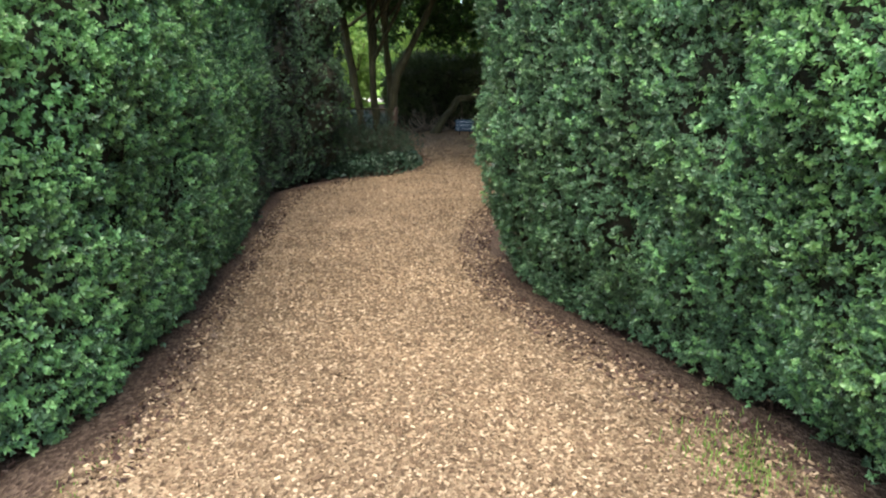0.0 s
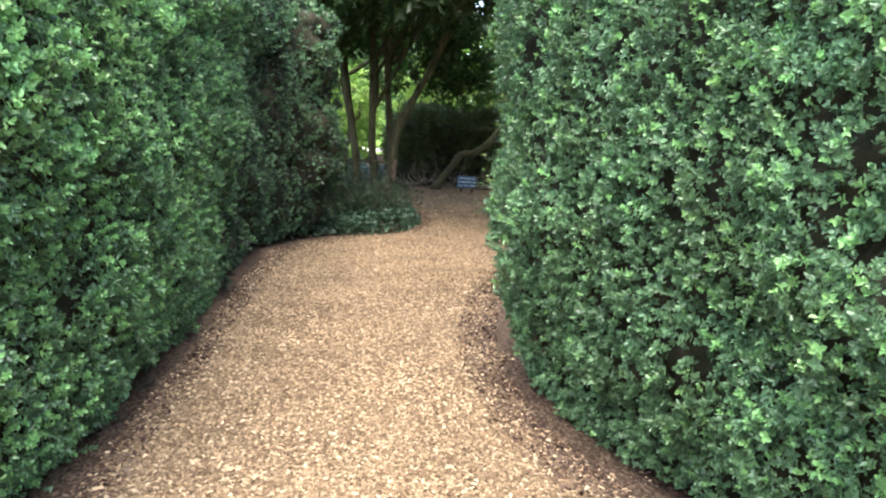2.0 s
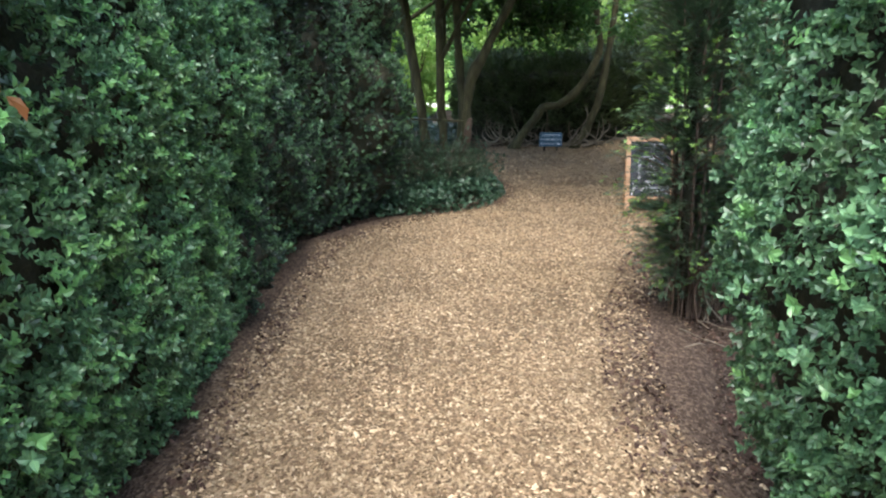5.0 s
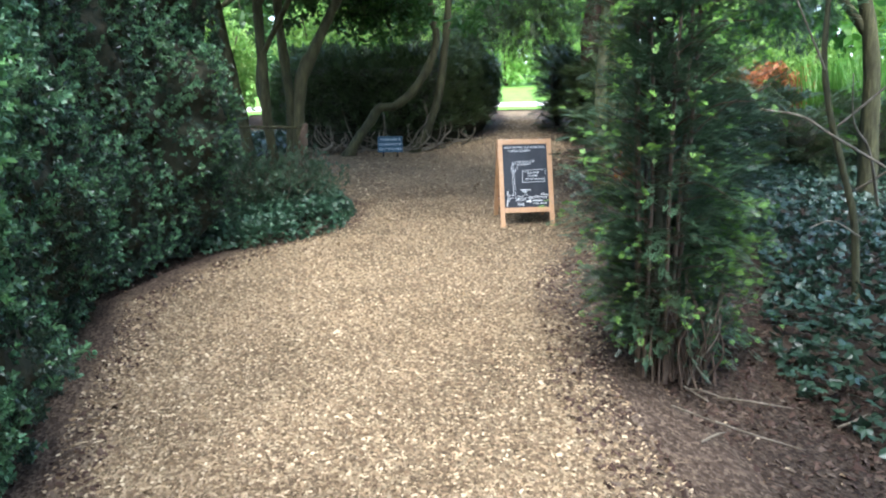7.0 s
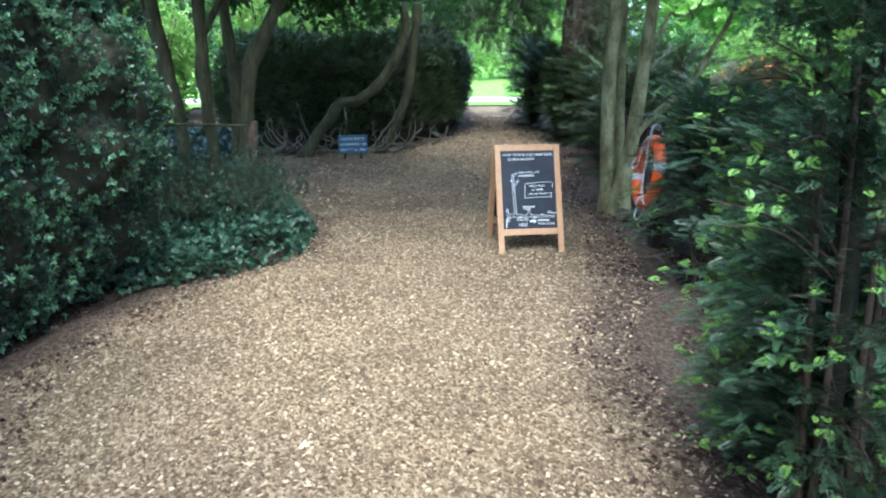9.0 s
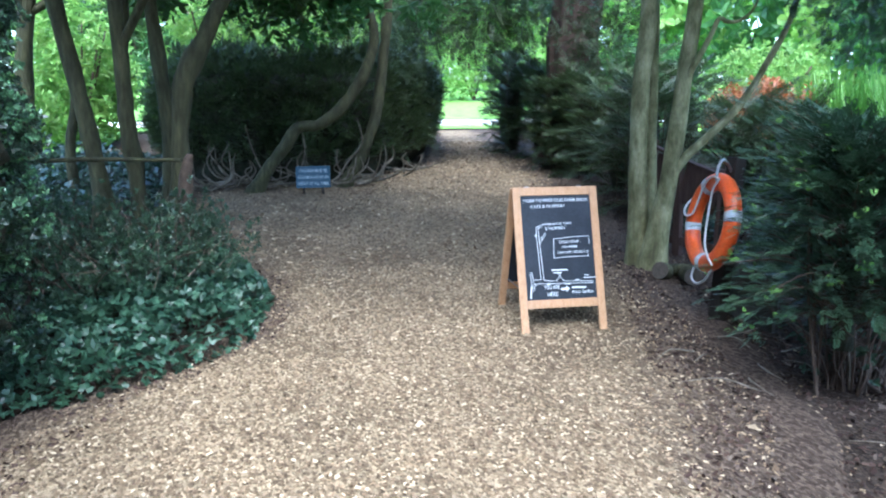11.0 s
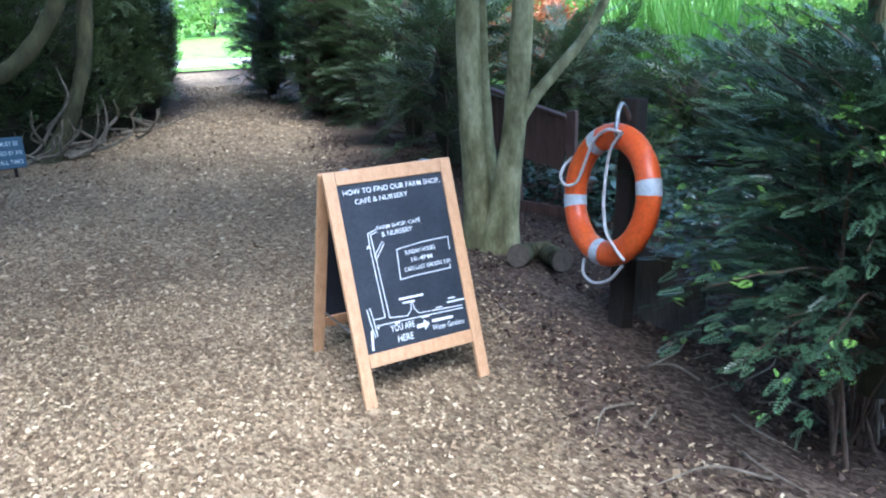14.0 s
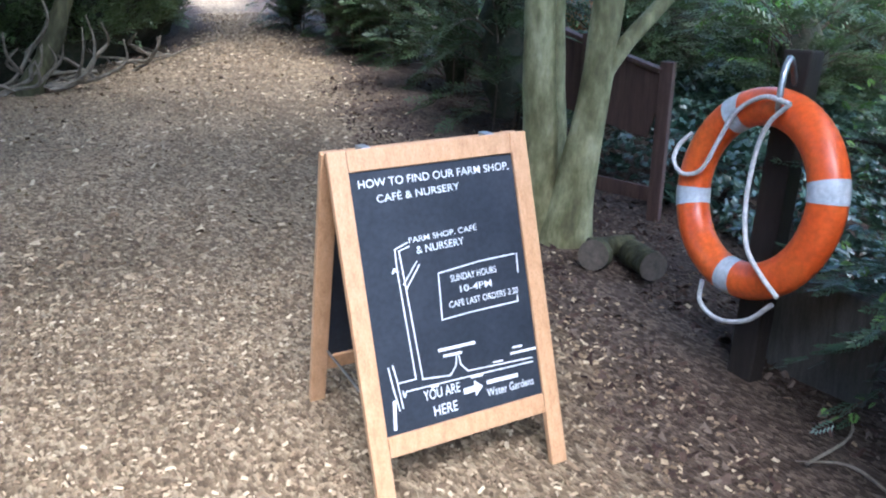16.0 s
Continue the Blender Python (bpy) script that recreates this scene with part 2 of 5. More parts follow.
def part(name, bm, mat, parent=None, label="", smooth=False):
    me = bpy.data.meshes.new(name)
    bmesh.ops.recalc_face_normals(bm, faces=bm.faces)
    bm.to_mesh(me)
    bm.free()
    if smooth:
        me.polygons.foreach_set("use_smooth", np.full(len(me.polygons), True))
    return link(name, me, mat, parent, label)


def thing(name, m, label, category, group="", kind=""):
    e = new(name)
    e.empty_display_size = 0.2
    e.matrix_basis = m
    return tagged(e, label, category, group, kind)


def at_place(x, y, dz=0.0, rz=0):
    return pose(x, y, float(ground_z(x, y)) + dz, 0, 0, rz)


def box(bm, size, m, bevel=0.004):
    r = bmesh.ops.create_cube(bm, size=1.0, matrix=m @ Matrix.Diagonal((*size, 1)))
    if bevel:
        es = list({e for v in r["verts"] for e in v.link_edges})
        bmesh.ops.bevel(bm, geom=es, offset=bevel, segments=2, profile=0.5, affect="EDGES")


def smooth_line(pts, n):
    """A soft curve through points (x, y, z, radius)."""
    p = np.array(pts, float)
    p = np.vstack([2 * p[0] - p[1], p, 2 * p[-1] - p[-2]])
    out = []
    for k in range(1, len(p) - 2):
        for s in np.linspace(0, 1, n, endpoint=False):
            a, b, c, d = p[k - 1:k + 3]
            out.append(0.5 * (2 * b + (c - a) * s + (2 * a - 5 * b + 4 * c - d) * s * s + (3 * b - a - 3 * c + d) * s ** 3))
    out.append(p[-2])
    return np.array(out)


def tube(pts, n=6, seg=10, rough=0.12, seed=0, flute=0):
    """A limb along points (x, y, z, radius), uneven like grown wood."""
    c = smooth_line(pts, n)
    d = unit(np.gradient(c[:, :3], axis=0))
    ref = np.array([0.9, 0.1, 0.2]) if abs(d[0][2]) > 0.7 else np.array([0, 0, 1.0])
    x = unit(np.cross(d, ref))
    y = np.cross(d, x)
    a = np.linspace(0, 2 * np.pi, seg, endpoint=False)
    ring = x[:, None] * np.cos(a)[None, :, None] + y[:, None] * np.sin(a)[None, :, None]
    r = np.maximum(c[:, 3], 0.002)[:, None]
    base = c[:, None, :3] + ring * r[..., None]
    k = 1 + rough * 2 * (vnoise(base, 3.5 / max(0.05, float(c[0, 3]) * 4), seed) - 0.5)
    if flute:
        k = k + 0.16 * np.abs(np.sin(a * flute / 2))[None, :] - 0.05
    v = c[:, None, :3] + ring * (r * k)[..., None]
    m, s = len(c), seg
    i = np.arange(m - 1)[:, None] * s
    j = np.arange(s)[None, :]
    f = np.stack([i + j, i + (j + 1) % s, i + s + (j + 1) % s, i + s + j], -1).reshape(-1, 4)
    v = np.vstack([v.reshape(-1, 3), c[-1:, :3], c[:1, :3]])
    top = np.array([[(m - 1) * s + q, (m - 1) * s + (q + 1) % s, m * s, m * s] for q in range(s)])
    return v, f, top


def limb(name, pts, mat, parent, label="", **kw):
    v, f, top = tube(pts, **kw)
    n = len(v) - 2
    me = bpy.data.meshes.new(name)
    o = np.array(parent.matrix_basis.translation) if parent else np.zeros(3)
    me.from_pydata((v - o).tolist(), [], [tuple(map(int, q)) for q in f] + [tuple(map(int, q[:3])) for q in top])
    me.polygons.foreach_set("use_smooth", np.full(len(me.polygons), True))
    return link(name, me, mat, parent, label)


def many_tubes(name, lines, mat, parent, label="", seg=5, n=4):
    vs, fs, k = [], [], 0
    for j, l in enumerate(lines):
        v, f, top = tube(l, n=n, seg=seg, rough=0.1, seed=j)
        vs.append(v[:-2])
        fs.append(f + k)
        k += len(v) - 2
    o = np.array(parent.matrix_basis.translation) if parent else np.zeros(3)
    return link(name, quad_mesh(name, np.vstack(vs) - o, np.vstack(fs), True), mat, parent, label)


# ---- leaves ----


def one_leaf(length, width, fold=0.25, base=(0, 0, 0), out=(1, 0, 0), up=(0, 0, 1)):
    """Six corners of a leaf folded along its middle."""
    o, u = unit(np.array(out, float)), np.array(up, float)
    s = unit(np.cross(u, o))
    u = np.cross(o, s)
    b = np.array(base, float)
    f = u * fold * width
    return np.array([b, b + o * length * 0.3 + s * width * 0.5 + f, b + o * length * 0.72 + s * width * 0.4 + f, b + o * length - u * 0.08 * length,
                     b + o * length * 0.72 - s * width * 0.4 + f, b + o * length * 0.3 - s * width * 0.5 + f])


LEAF_F = np.array([[0, 1, 2, 3], [0, 3, 4, 5]])


def assemble(leaves):
    v = np.vstack(leaves)
    f = np.vstack([LEAF_F + 6 * k for k in range(len(leaves))])
    return v, f


def sprig(pairs, leaf, width, length, spread=1.0, whorl=2, seed=1):
    """A shoot along +z with leaves in whorls."""
    r = np.random.default_rng(seed)
    out = []
    for k in range(pairs):
        h = length * (k + 0.5) / pairs
        for q in range(whorl):
            a = k * 1.6 + q * 2 * np.pi / whorl + r.normal(0, 0.25)
            tilt = spread * (1.15 - 0.7 * k / pairs) + r.normal(0, 0.15)
            d = np.array([np.cos(a) * np.sin(tilt), np.sin(a) * np.sin(tilt), np.cos(tilt)])
            out.append(one_leaf(leaf * r.uniform(0.75, 1.15), width * r.uniform(0.8, 1.15), 0.2, (0, 0, h), d, (0, 0, 1)))
    return assemble(out)


def needle_spray(n, needle, width, length):
    """A flat yew spray along +z: needles in two ranks in the x-z plane, facing y."""
    v, f = [], []
    for k in range(n):
        h = length * (k + 0.3) / n
        s = needle * (1.0 - 0.45 * k / n)
        for sx in (-1, 1):
            b = len(v)
            a = np.array([0, 0, h])
            d = unit(np.array([sx * 0.85, 0.12, 0.55]))
            w = np.array([0, 0, width * 0.5])
            v += [a - w, a + d * s * 0.5 - w * 1.4, a + d * s, a + d * s * 0.5 + w * 1.4]
            f.append([b, b + 1, b + 2, b + 3])
    b = len(v)
    v += [np.array([0, 0, length * 0.9]), np.array([width * .7, 0, length]), np.array([0, 0.01 * length, length + needle * 0.6]), np.array([-width * .7, 0, length])]
    f.append([b, b + 1, b + 2, b + 3])
    return np.array(v), np.array(f)


def spread_copies(tmpl, pos, axis, size, up=None, rng=RNG):
    """Copies of a small leaf group at many places, as arrays: axis is the way it grows."""
    tv, tf = tmpl
    n = len(pos)
    z = unit(axis)
    ref = np.tile(np.array([0.0, 0, 1]), (n, 1)) + rng.normal(0, 0.35, (n, 3)) if up is not None else rng.normal(0, 1, (n, 3))
    x = unit(np.cross(ref, z))
    y = np.cross(z, x)
    s = np.asarray(size, float).reshape(-1, 1, 1)
    v = (x[:, None] * tv[None, :, 0:1] + y[:, None] * tv[None, :, 1:2] + z[:, None] * tv[None, :, 2:3]) * s + pos[:, None]
    f = tf[None] + (np.arange(n) * len(tv))[:, None, None]
    return v.reshape(-1, 3), f.reshape(-1, tf.shape[1])


def foliage(name, tmpls, pos, axis, size, mat, parent, label="", up=None, rng=RNG):
    """One mesh of leaves, taking turns between several leaf groups."""
    vs, fs, k = [], [], 0
    pick = rng.integers(0, len(tmpls), len(pos))
    size = np.broadcast_to(size, (len(pos),))
    for j, tm in enumerate(tmpls):
        q = pick == j
        if not q.any():
            continue
        v, f = spread_copies(tm, pos[q], axis[q], size[q], up, rng)
        vs.append(v)
        fs.append(f + k)
        k += len(v)
    o = np.array(parent.matrix_basis.translation) if parent else np.zeros(3)
    ob = link(name, quad_mesh(name, np.vstack(vs) - o, np.vstack(fs)), mat, parent, label)
    return ob


BOX_T = [sprig(3, 0.0235, 0.0155, 0.03, 1.0, 2, 1), sprig(4, 0.0215, 0.0145, 0.038, 0.95, 2, 2), sprig(3, 0.0255, 0.017, 0.026, 1.2, 2, 3)]
YEW_T = [needle_spray(6, 0.03, 0.0085, 0.085), needle_spray(5, 0.027, 0.0085, 0.07)]
TIP_T = [needle_spray(5, 0.03, 0.0065, 0.042), needle_spray(4, 0.026, 0.0065, 0.034)]
YEW_FAR_T = [needle_spray(5, 0.06, 0.016, 0.2), needle_spray(4, 0.055, 0.016, 0.16)]
YEW_HEDGE_T = [needle_spray(3, 0.06, 0.022, 0.16), needle_spray(3, 0.05, 0.02, 0.13)]
BROAD_T = [sprig(3, 0.10, 0.06, 0.16, 1.2, 2, 4), sprig(2, 0.12, 0.075, 0.12, 1.2, 3, 5)]
FAR_T = [sprig(2, 0.2, 0.13, 0.2, 1.2, 3, 6)]

# ---- ground ----
LEFT_Y = [-6, 3.25, 4.5, 6.7, 9.4, 11.5, 12.7, 13.4, 14.4, 15.5, 16.3, 17.6, 19.8, 20.6, 21.0, 22.3, 23.4, 25.8, 28.6]
LEFT_X = [-1.7, -1.78, -1.95, -2.28, -2.78, -3.1, -2.7, -2.45, -1.5, -1.35, -1.75, -2.5, -2.5, -1.8, 0.0, 1.6, 2.3, 3.0, 3.4]
RIGHT_Y = [-6, 3.1, 4.2, 5.0, 5.5, 7.0, 8.0, 9.3, 10.0, 11.5, 12.5, 14.0, 15.2, 16.3, 17.4, 18.8, 20.5, 23.3, 25.5, 28.6]
RIGHT_X = [1.7, 1.55, 1.02, 0.68, 0.45, 0.22, 0.26, 0.38, 0.6, 0.95, 1.6, 2.1, 2.4, 2.65, 3.0, 3.4, 3.9, 4.05, 4.3, 4.8]


def grid_sheet(name, xs, ys, zf, mat, label, category):
    x, y = np.meshgrid(xs, ys)
    p = np.stack([x, y, zf(x, y)], -1)
    m, n = x.shape
    i = (np.arange(m - 1)[:, None] * n + np.arange(n - 1)[None]).reshape(-1, 1)
    f = np.hstack([i, i + 1, i + n + 1, i + n])
    ob = link(name, quad_mesh(name, p.reshape(-1, 3), f, True), mat)
    return tagged(ob, label, category, kind="structure")


def rough_ground(x, y):
    p = np.stack([x, y, 0 * x], -1)
    near = (np.abs(x) < 14) & (y > -8) & (y < 40)
    return ground_z(x, y) + near * (0.05 * (vnoise(p, 0.9, 3) - 0.62) + 0.02 * (vnoise(p, 4, 4) - 0.5)) - 0.012


grid_sheet("ground", np.unique(np.concatenate([np.linspace(-600, -15, 14), np.linspace(-14, 14, 110), np.linspace(15, 600, 14)])),
           np.unique(np.concatenate([np.linspace(-600, -9, 12), np.linspace(-8, 40, 180), np.linspace(41, 120, 30), np.linspace(150, 900, 10)])),
           rough_ground, EARTH, "dark brown leaf mould under hedges and trees", "ground")

rows = np.linspace(-6, 28.4, 300)
us = np.linspace(0, 1, 60)


def edges(y):
    """The ragged left and right edges of the bark."""
    o = np.stack([y, 0 * y, 0 * y], -1)
    return np.interp(y, LEFT_Y, LEFT_X) + 0.16 * (vnoise(o, 1.7, 5) - 0.5), np.interp(y, RIGHT_Y, RIGHT_X) + 0.16 * (vnoise(o, 1.9, 6) - 0.5)


def soil_shade_share(x, y):
    """How far the bark has given way to leaf mould: 0 in the middle of the path, 1 past its edge. On the right it also
    paints in shade.
    """
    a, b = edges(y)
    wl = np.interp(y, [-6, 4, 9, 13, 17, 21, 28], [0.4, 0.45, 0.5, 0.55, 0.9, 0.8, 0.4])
    # widest where the dark fade also stands in for shade of the yews
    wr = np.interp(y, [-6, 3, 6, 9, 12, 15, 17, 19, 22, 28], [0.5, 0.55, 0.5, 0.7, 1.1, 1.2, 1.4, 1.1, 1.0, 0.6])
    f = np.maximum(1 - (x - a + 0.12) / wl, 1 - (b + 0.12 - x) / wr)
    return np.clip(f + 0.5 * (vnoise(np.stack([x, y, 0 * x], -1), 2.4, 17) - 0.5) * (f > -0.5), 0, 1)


xl, xr = edges(rows)
xl, xr = xl - 0.22, xr + 0.22
PX = xl[:, None] + (xr - xl)[:, None] * us[None]
PY = np.repeat(rows[:, None], len(us), 1)


def path_z(x, y):
    p = np.stack([x, y, 0 * x], -1)
    return ground_z(x, y) + 0.014 + 0.02 * (vnoise(p, 1.3, 7) - 0.5) + 0.008 * (vnoise(p, 7, 8) - 0.5)


PZ = path_z(PX, PY) - 0.05 * np.clip(np.abs(us - 0.5) * 2 - 0.92, 0, 1)[None] / 0.08
_i = (np.arange(len(rows) - 1)[:, None] * len(us) + np.arange(len(us) - 1)[None]).reshape(-1, 1)
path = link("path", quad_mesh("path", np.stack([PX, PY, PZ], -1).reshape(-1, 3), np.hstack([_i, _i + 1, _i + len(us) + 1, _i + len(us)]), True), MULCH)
path.data.attributes.new("soil_shade", "FLOAT", "POINT").data.foreach_set("value", soil_shade_share(PX, PY).astype(np.float32).ravel())
tagged(path, "footpath of tan shredded bark between clipped hedges", "path", kind="structure")


def lawn_z(x, y):
    return ground_z(x, y) + 0.03


grid_sheet("lawn", np.linspace(-60, 60, 60), np.concatenate([np.linspace(28.8, 29.9, 3)]), lawn_z, LAWN, "strip of mown grass in the sun", "lawn")
grid_sheet("pavement", np.linspace(-60, 60, 60), np.linspace(29.9, 31.6, 4), lambda x, y: lawn_z(x, y) - 0.012, PALE, "pale gravel walk across the lawn", "path")
grid_sheet("lawn_beyond", np.linspace(-80, 80, 60), np.linspace(31.6, 110, 60), lawn_z, LAWN, "bright mown lawn rising in the sun", "lawn")
grid_sheet("lawn_west", np.linspace(-60, -3.9, 30), np.linspace(18.2, 28.8, 20), lawn_z, LAWN, "bright mown lawn beside the wood", "lawn")
grid_sheet("lawn_east", np.linspace(8.2, 60, 30), np.linspace(12, 28.8, 20), lawn_z, LAWN, "bright mown lawn beside the wood", "lawn")

# ---- hedges ----


def along(line, s):
    """Points and outward normals at the fractions s of a polyline in plan (outward is to its right)."""
    p = np.array(line, float)
    p = smooth_line(np.hstack([p, np.zeros((len(p), 2))]), 8)[:, :2]
    d = np.r_[0, np.cumsum(np.linalg.norm(np.diff(p, axis=0), axis=1))]
    q = s * d[-1]
    x, y = np.interp(q, d, p[:, 0]), np.interp(q, d, p[:, 1])
    g = np.gradient(p, axis=0)
    tx, ty = np.interp(q, d, g[:, 0]), np.interp(q, d, g[:, 1])
    t = unit(np.stack([tx, ty], -1))
    return np.stack([x, y], -1), np.stack([t[:, 1], -t[:, 0]], -1), d[-1]


def hedge_surface(line, s, z, height, lean, seed, rough=0.1, ends=(1, 1)):
    """The clipped face: tucked in at the foot, bulging a little, rounded over at the top."""
    p, n, total = along(line, s)
    h = z / height
    z = z * np.interp(s, [0, 1], ends)
    out = np.interp(z, [0, 0.15, 0.5, 1.3, 2.2], [-0.02, 0.06, 0.2, 0.3, 0.3]) * lean
    over = np.clip((h - 0.88) / 0.12, 0, 1)
    out = out - 0.55 * over ** 2
    pt = np.concatenate([p, z[:, None]], 1)
    out = out + rough * 2 * (vnoise(pt, 1.6, seed) - 0.5) + rough * 1.5 * (vnoise(pt, 4.5, seed + 1) - 0.5) + rough * 0.7 * (vnoise(pt, 11, seed + 2) - 0.5)
    pt[:, :2] += n * out[:, None]
    pt[:, 2] += ground_z(pt[:, 0], pt[:, 1])
    return pt, n, over


def hedge(name, line, height, lean, seed, label, density, tmpls, mat, tip_mat, tip_share, size=(0.86, 1.45), depth=1.3, rough=0.1, up=None, low=0.03, droop=0.0, ends=(1, 1), dense=(1, 1), shoots=(1, 1)):
    rng = np.random.default_rng(seed)
    base = line[len(line) // 2]
    e = thing(name, at_place(*base), label, "hedge")
    o = np.array(e.matrix_basis.translation)
    ns, nz = 130, 50
    s, z = np.meshgrid(np.linspace(0, 1, ns), np.linspace(0, height, nz))
    face, n, over = hedge_surface(line, s.ravel(), z.ravel(), height, lean, seed, rough, ends)
    face[:, :2] -= n * 0.12
    face[:, 2] -= 0.08 * over
    p, nn, total = along(line, np.linspace(0, 1, ns))
    zs = np.linspace(height, 0, nz)
    back = np.concatenate([np.c_[p - nn * (depth - 0.3 * max(0, h / height - 0.85) / 0.15), np.linspace(*ends, ns) * (h - 0.1) + ground_z(p[:, 0], p[:, 1])] for h in zs])
    v = np.vstack([face, back]) - o
    i = (np.arange(2 * nz - 1)[:, None] * ns + np.arange(ns - 1)[None]).reshape(-1, 1)
    f = np.hstack([i, i + 1, i + ns + 1, i + ns])
    r = np.arange(nz - 1)
    caps = [np.stack([r * ns + c, (r + 1) * ns + c, (2 * nz - 2 - r) * ns + c, (2 * nz - 1 - r) * ns + c], -1) for c in (0, ns - 1)]
    f = np.vstack([f] + caps)
    link("inside", quad_mesh("inside", v, f, True), CORE, e, "near-black shell painted as the shaded inside")
    m = int(total * height * density * sum(dense) / 2)
    grid = np.linspace(0, 1, 200)
    cdf = np.cumsum(np.interp(grid, [0, 1], dense))
    s, z = np.interp(rng.random(m), cdf / cdf[-1], grid), low + rng.random(m) ** 1.05 * (height - low)
    keep = (z * np.interp(s, [0, 1], ends) < 2.6) | (rng.random(m) < 0.3)
    s, z = s[keep], z[keep]
    m = len(s)
    # two leaves in three crowd into shoots that stand a little out of the clipped face
    shoot = max(1, m // 15)
    pick, loose = rng.integers(0, shoot, m), rng.random(m) < 0.5
    ds, dz = rng.normal(0, 0.034, m), rng.normal(0, 0.04, m)
    proud = np.where(loose, 0, (0.01 + 0.085 * rng.random(shoot) ** 2.2)[pick])
    s0, z0 = s[:shoot][pick], z[:shoot][pick]
    s, z = np.where(loose, s, np.clip(s0 + ds / total, 0, 1)), np.where(loose, z, np.clip(z0 + dz, low, height))
    pt, n, over = hedge_surface(line, s, z, height, lean, seed, rough, ends)
    pt[:, :2] += n * (proud * rng.uniform(0.2, 1.15, m) - rng.random(m) ** 2.2 * np.where(loose, 0.12, 0.06))[:, None]
    ax = np.c_[n, 0.45 + over * 1.5 - droop] + rng.normal(0, 0.42, (m, 3))
    side = np.c_[-n[:, 1], n[:, 0]] * (ds / 0.034 * 0.45)[:, None]
    ax += np.where(loose, 0, 1)[:, None] * np.c_[side, dz / 0.04 * 0.4]
    sz = rng.uniform(*size, m) * np.interp(s, [0, 1], dense) ** -0.45 * np.where(z * np.interp(s, [0, 1], ends) < 2.6, 1, 1.7)
    # fresh leaves also paint in light: their share grows towards a hedge's brighter end
    tips = rng.random(m) < tip_share * np.exp(np.interp(s, [0, 1], np.log(shoots))) * (0.4 + 1.4 * vnoise(pt, 0.8, seed + 9)) * (0.5 + z / height)
    # the top, the far side and the two ends, more thinly leaved
    k = int(total * (depth * 100 + height * 35))
    s2, top = rng.random(k), rng.random(k) < depth * 100 / (depth * 100 + height * 35)
    q, nq, _ = along(line, s2)
    end = rng.random(k) < 0.12
    s2 = np.where(end, np.round(s2), s2)
    q2, nq2, _ = along(line, s2)
    q, nq = np.where(end[:, None], q2, q), np.where(end[:, None], nq2, nq)
    inn = np.where(top | end, rng.uniform(0.15, depth, k), depth + 0.02)
    hz = np.where(top & ~end, height - 0.06 + 0.1 * rng.random(k), rng.random(k) * height) * np.interp(s2, [0, 1], ends)
    q = np.c_[q - nq * inn[:, None], hz + ground_z(q[:, 0], q[:, 1])]
    aq = np.where(top[:, None], np.array([0, 0, 1.0]), np.c_[-nq, 0.4 * np.ones(k)]) + rng.normal(0, 0.4, (k, 3))
    pt, ax, n = np.vstack([pt, q]), np.vstack([ax, aq]), np.vstack([n, 0 * nq])
    sz, tips = np.r_[sz, rng.uniform(1.6, 2.6, k)], np.r_[tips, np.zeros(k, bool)]
    foliage("foliage", tmpls, pt[~tips], ax[~tips], sz[~tips], mat, e, "", up, rng)
    if tips.any():
        pt[:, :2] += n * 0.02
        foliage("new_growth", tmpls, pt[tips], ax[tips], sz[tips], tip_mat, e, "fresh paler green shoots, also standing in for lit leaves", up, rng)
    return e


hedge("box_hedge", [(-2.7, 2.15), (-2.1, 2.6), (-1.93, 3.4), (-2.07, 4.6), (-2.4, 6.8), (-2.72, 8.6)], 3.3, 0.9, 21,
      "tall clipped box hedge, small glossy dark green leaves", 960, BOX_T, BOX, BOX_TIP, 0.2, ends=(0.7, 1.0), dense=(1.3, 0.8), shoots=(5.0, 0.25))
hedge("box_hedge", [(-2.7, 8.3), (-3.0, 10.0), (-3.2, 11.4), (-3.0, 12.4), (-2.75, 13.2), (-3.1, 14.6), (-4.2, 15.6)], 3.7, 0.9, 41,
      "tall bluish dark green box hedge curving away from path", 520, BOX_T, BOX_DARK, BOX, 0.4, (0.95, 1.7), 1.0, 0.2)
hedge("box_hedge", [(1.5, 6.65), (0.7, 6.62), (0.42, 6.2), (0.62, 5.5), (0.95, 4.7), (1.22, 4.1), (1.52, 3.3), (1.72, 2.3), (2.1, 1.6)], 3.2, 1.35, 61,
      "tall bulging box hedge with fresh light green shoots", 960, BOX_T, BOX, BOX_TIP, 0.2, ends=(1.0, 0.72), size=(0.92, 1.5), dense=(0.7, 2.1), shoots=(0.03, 4.6))

# ---- yews ----


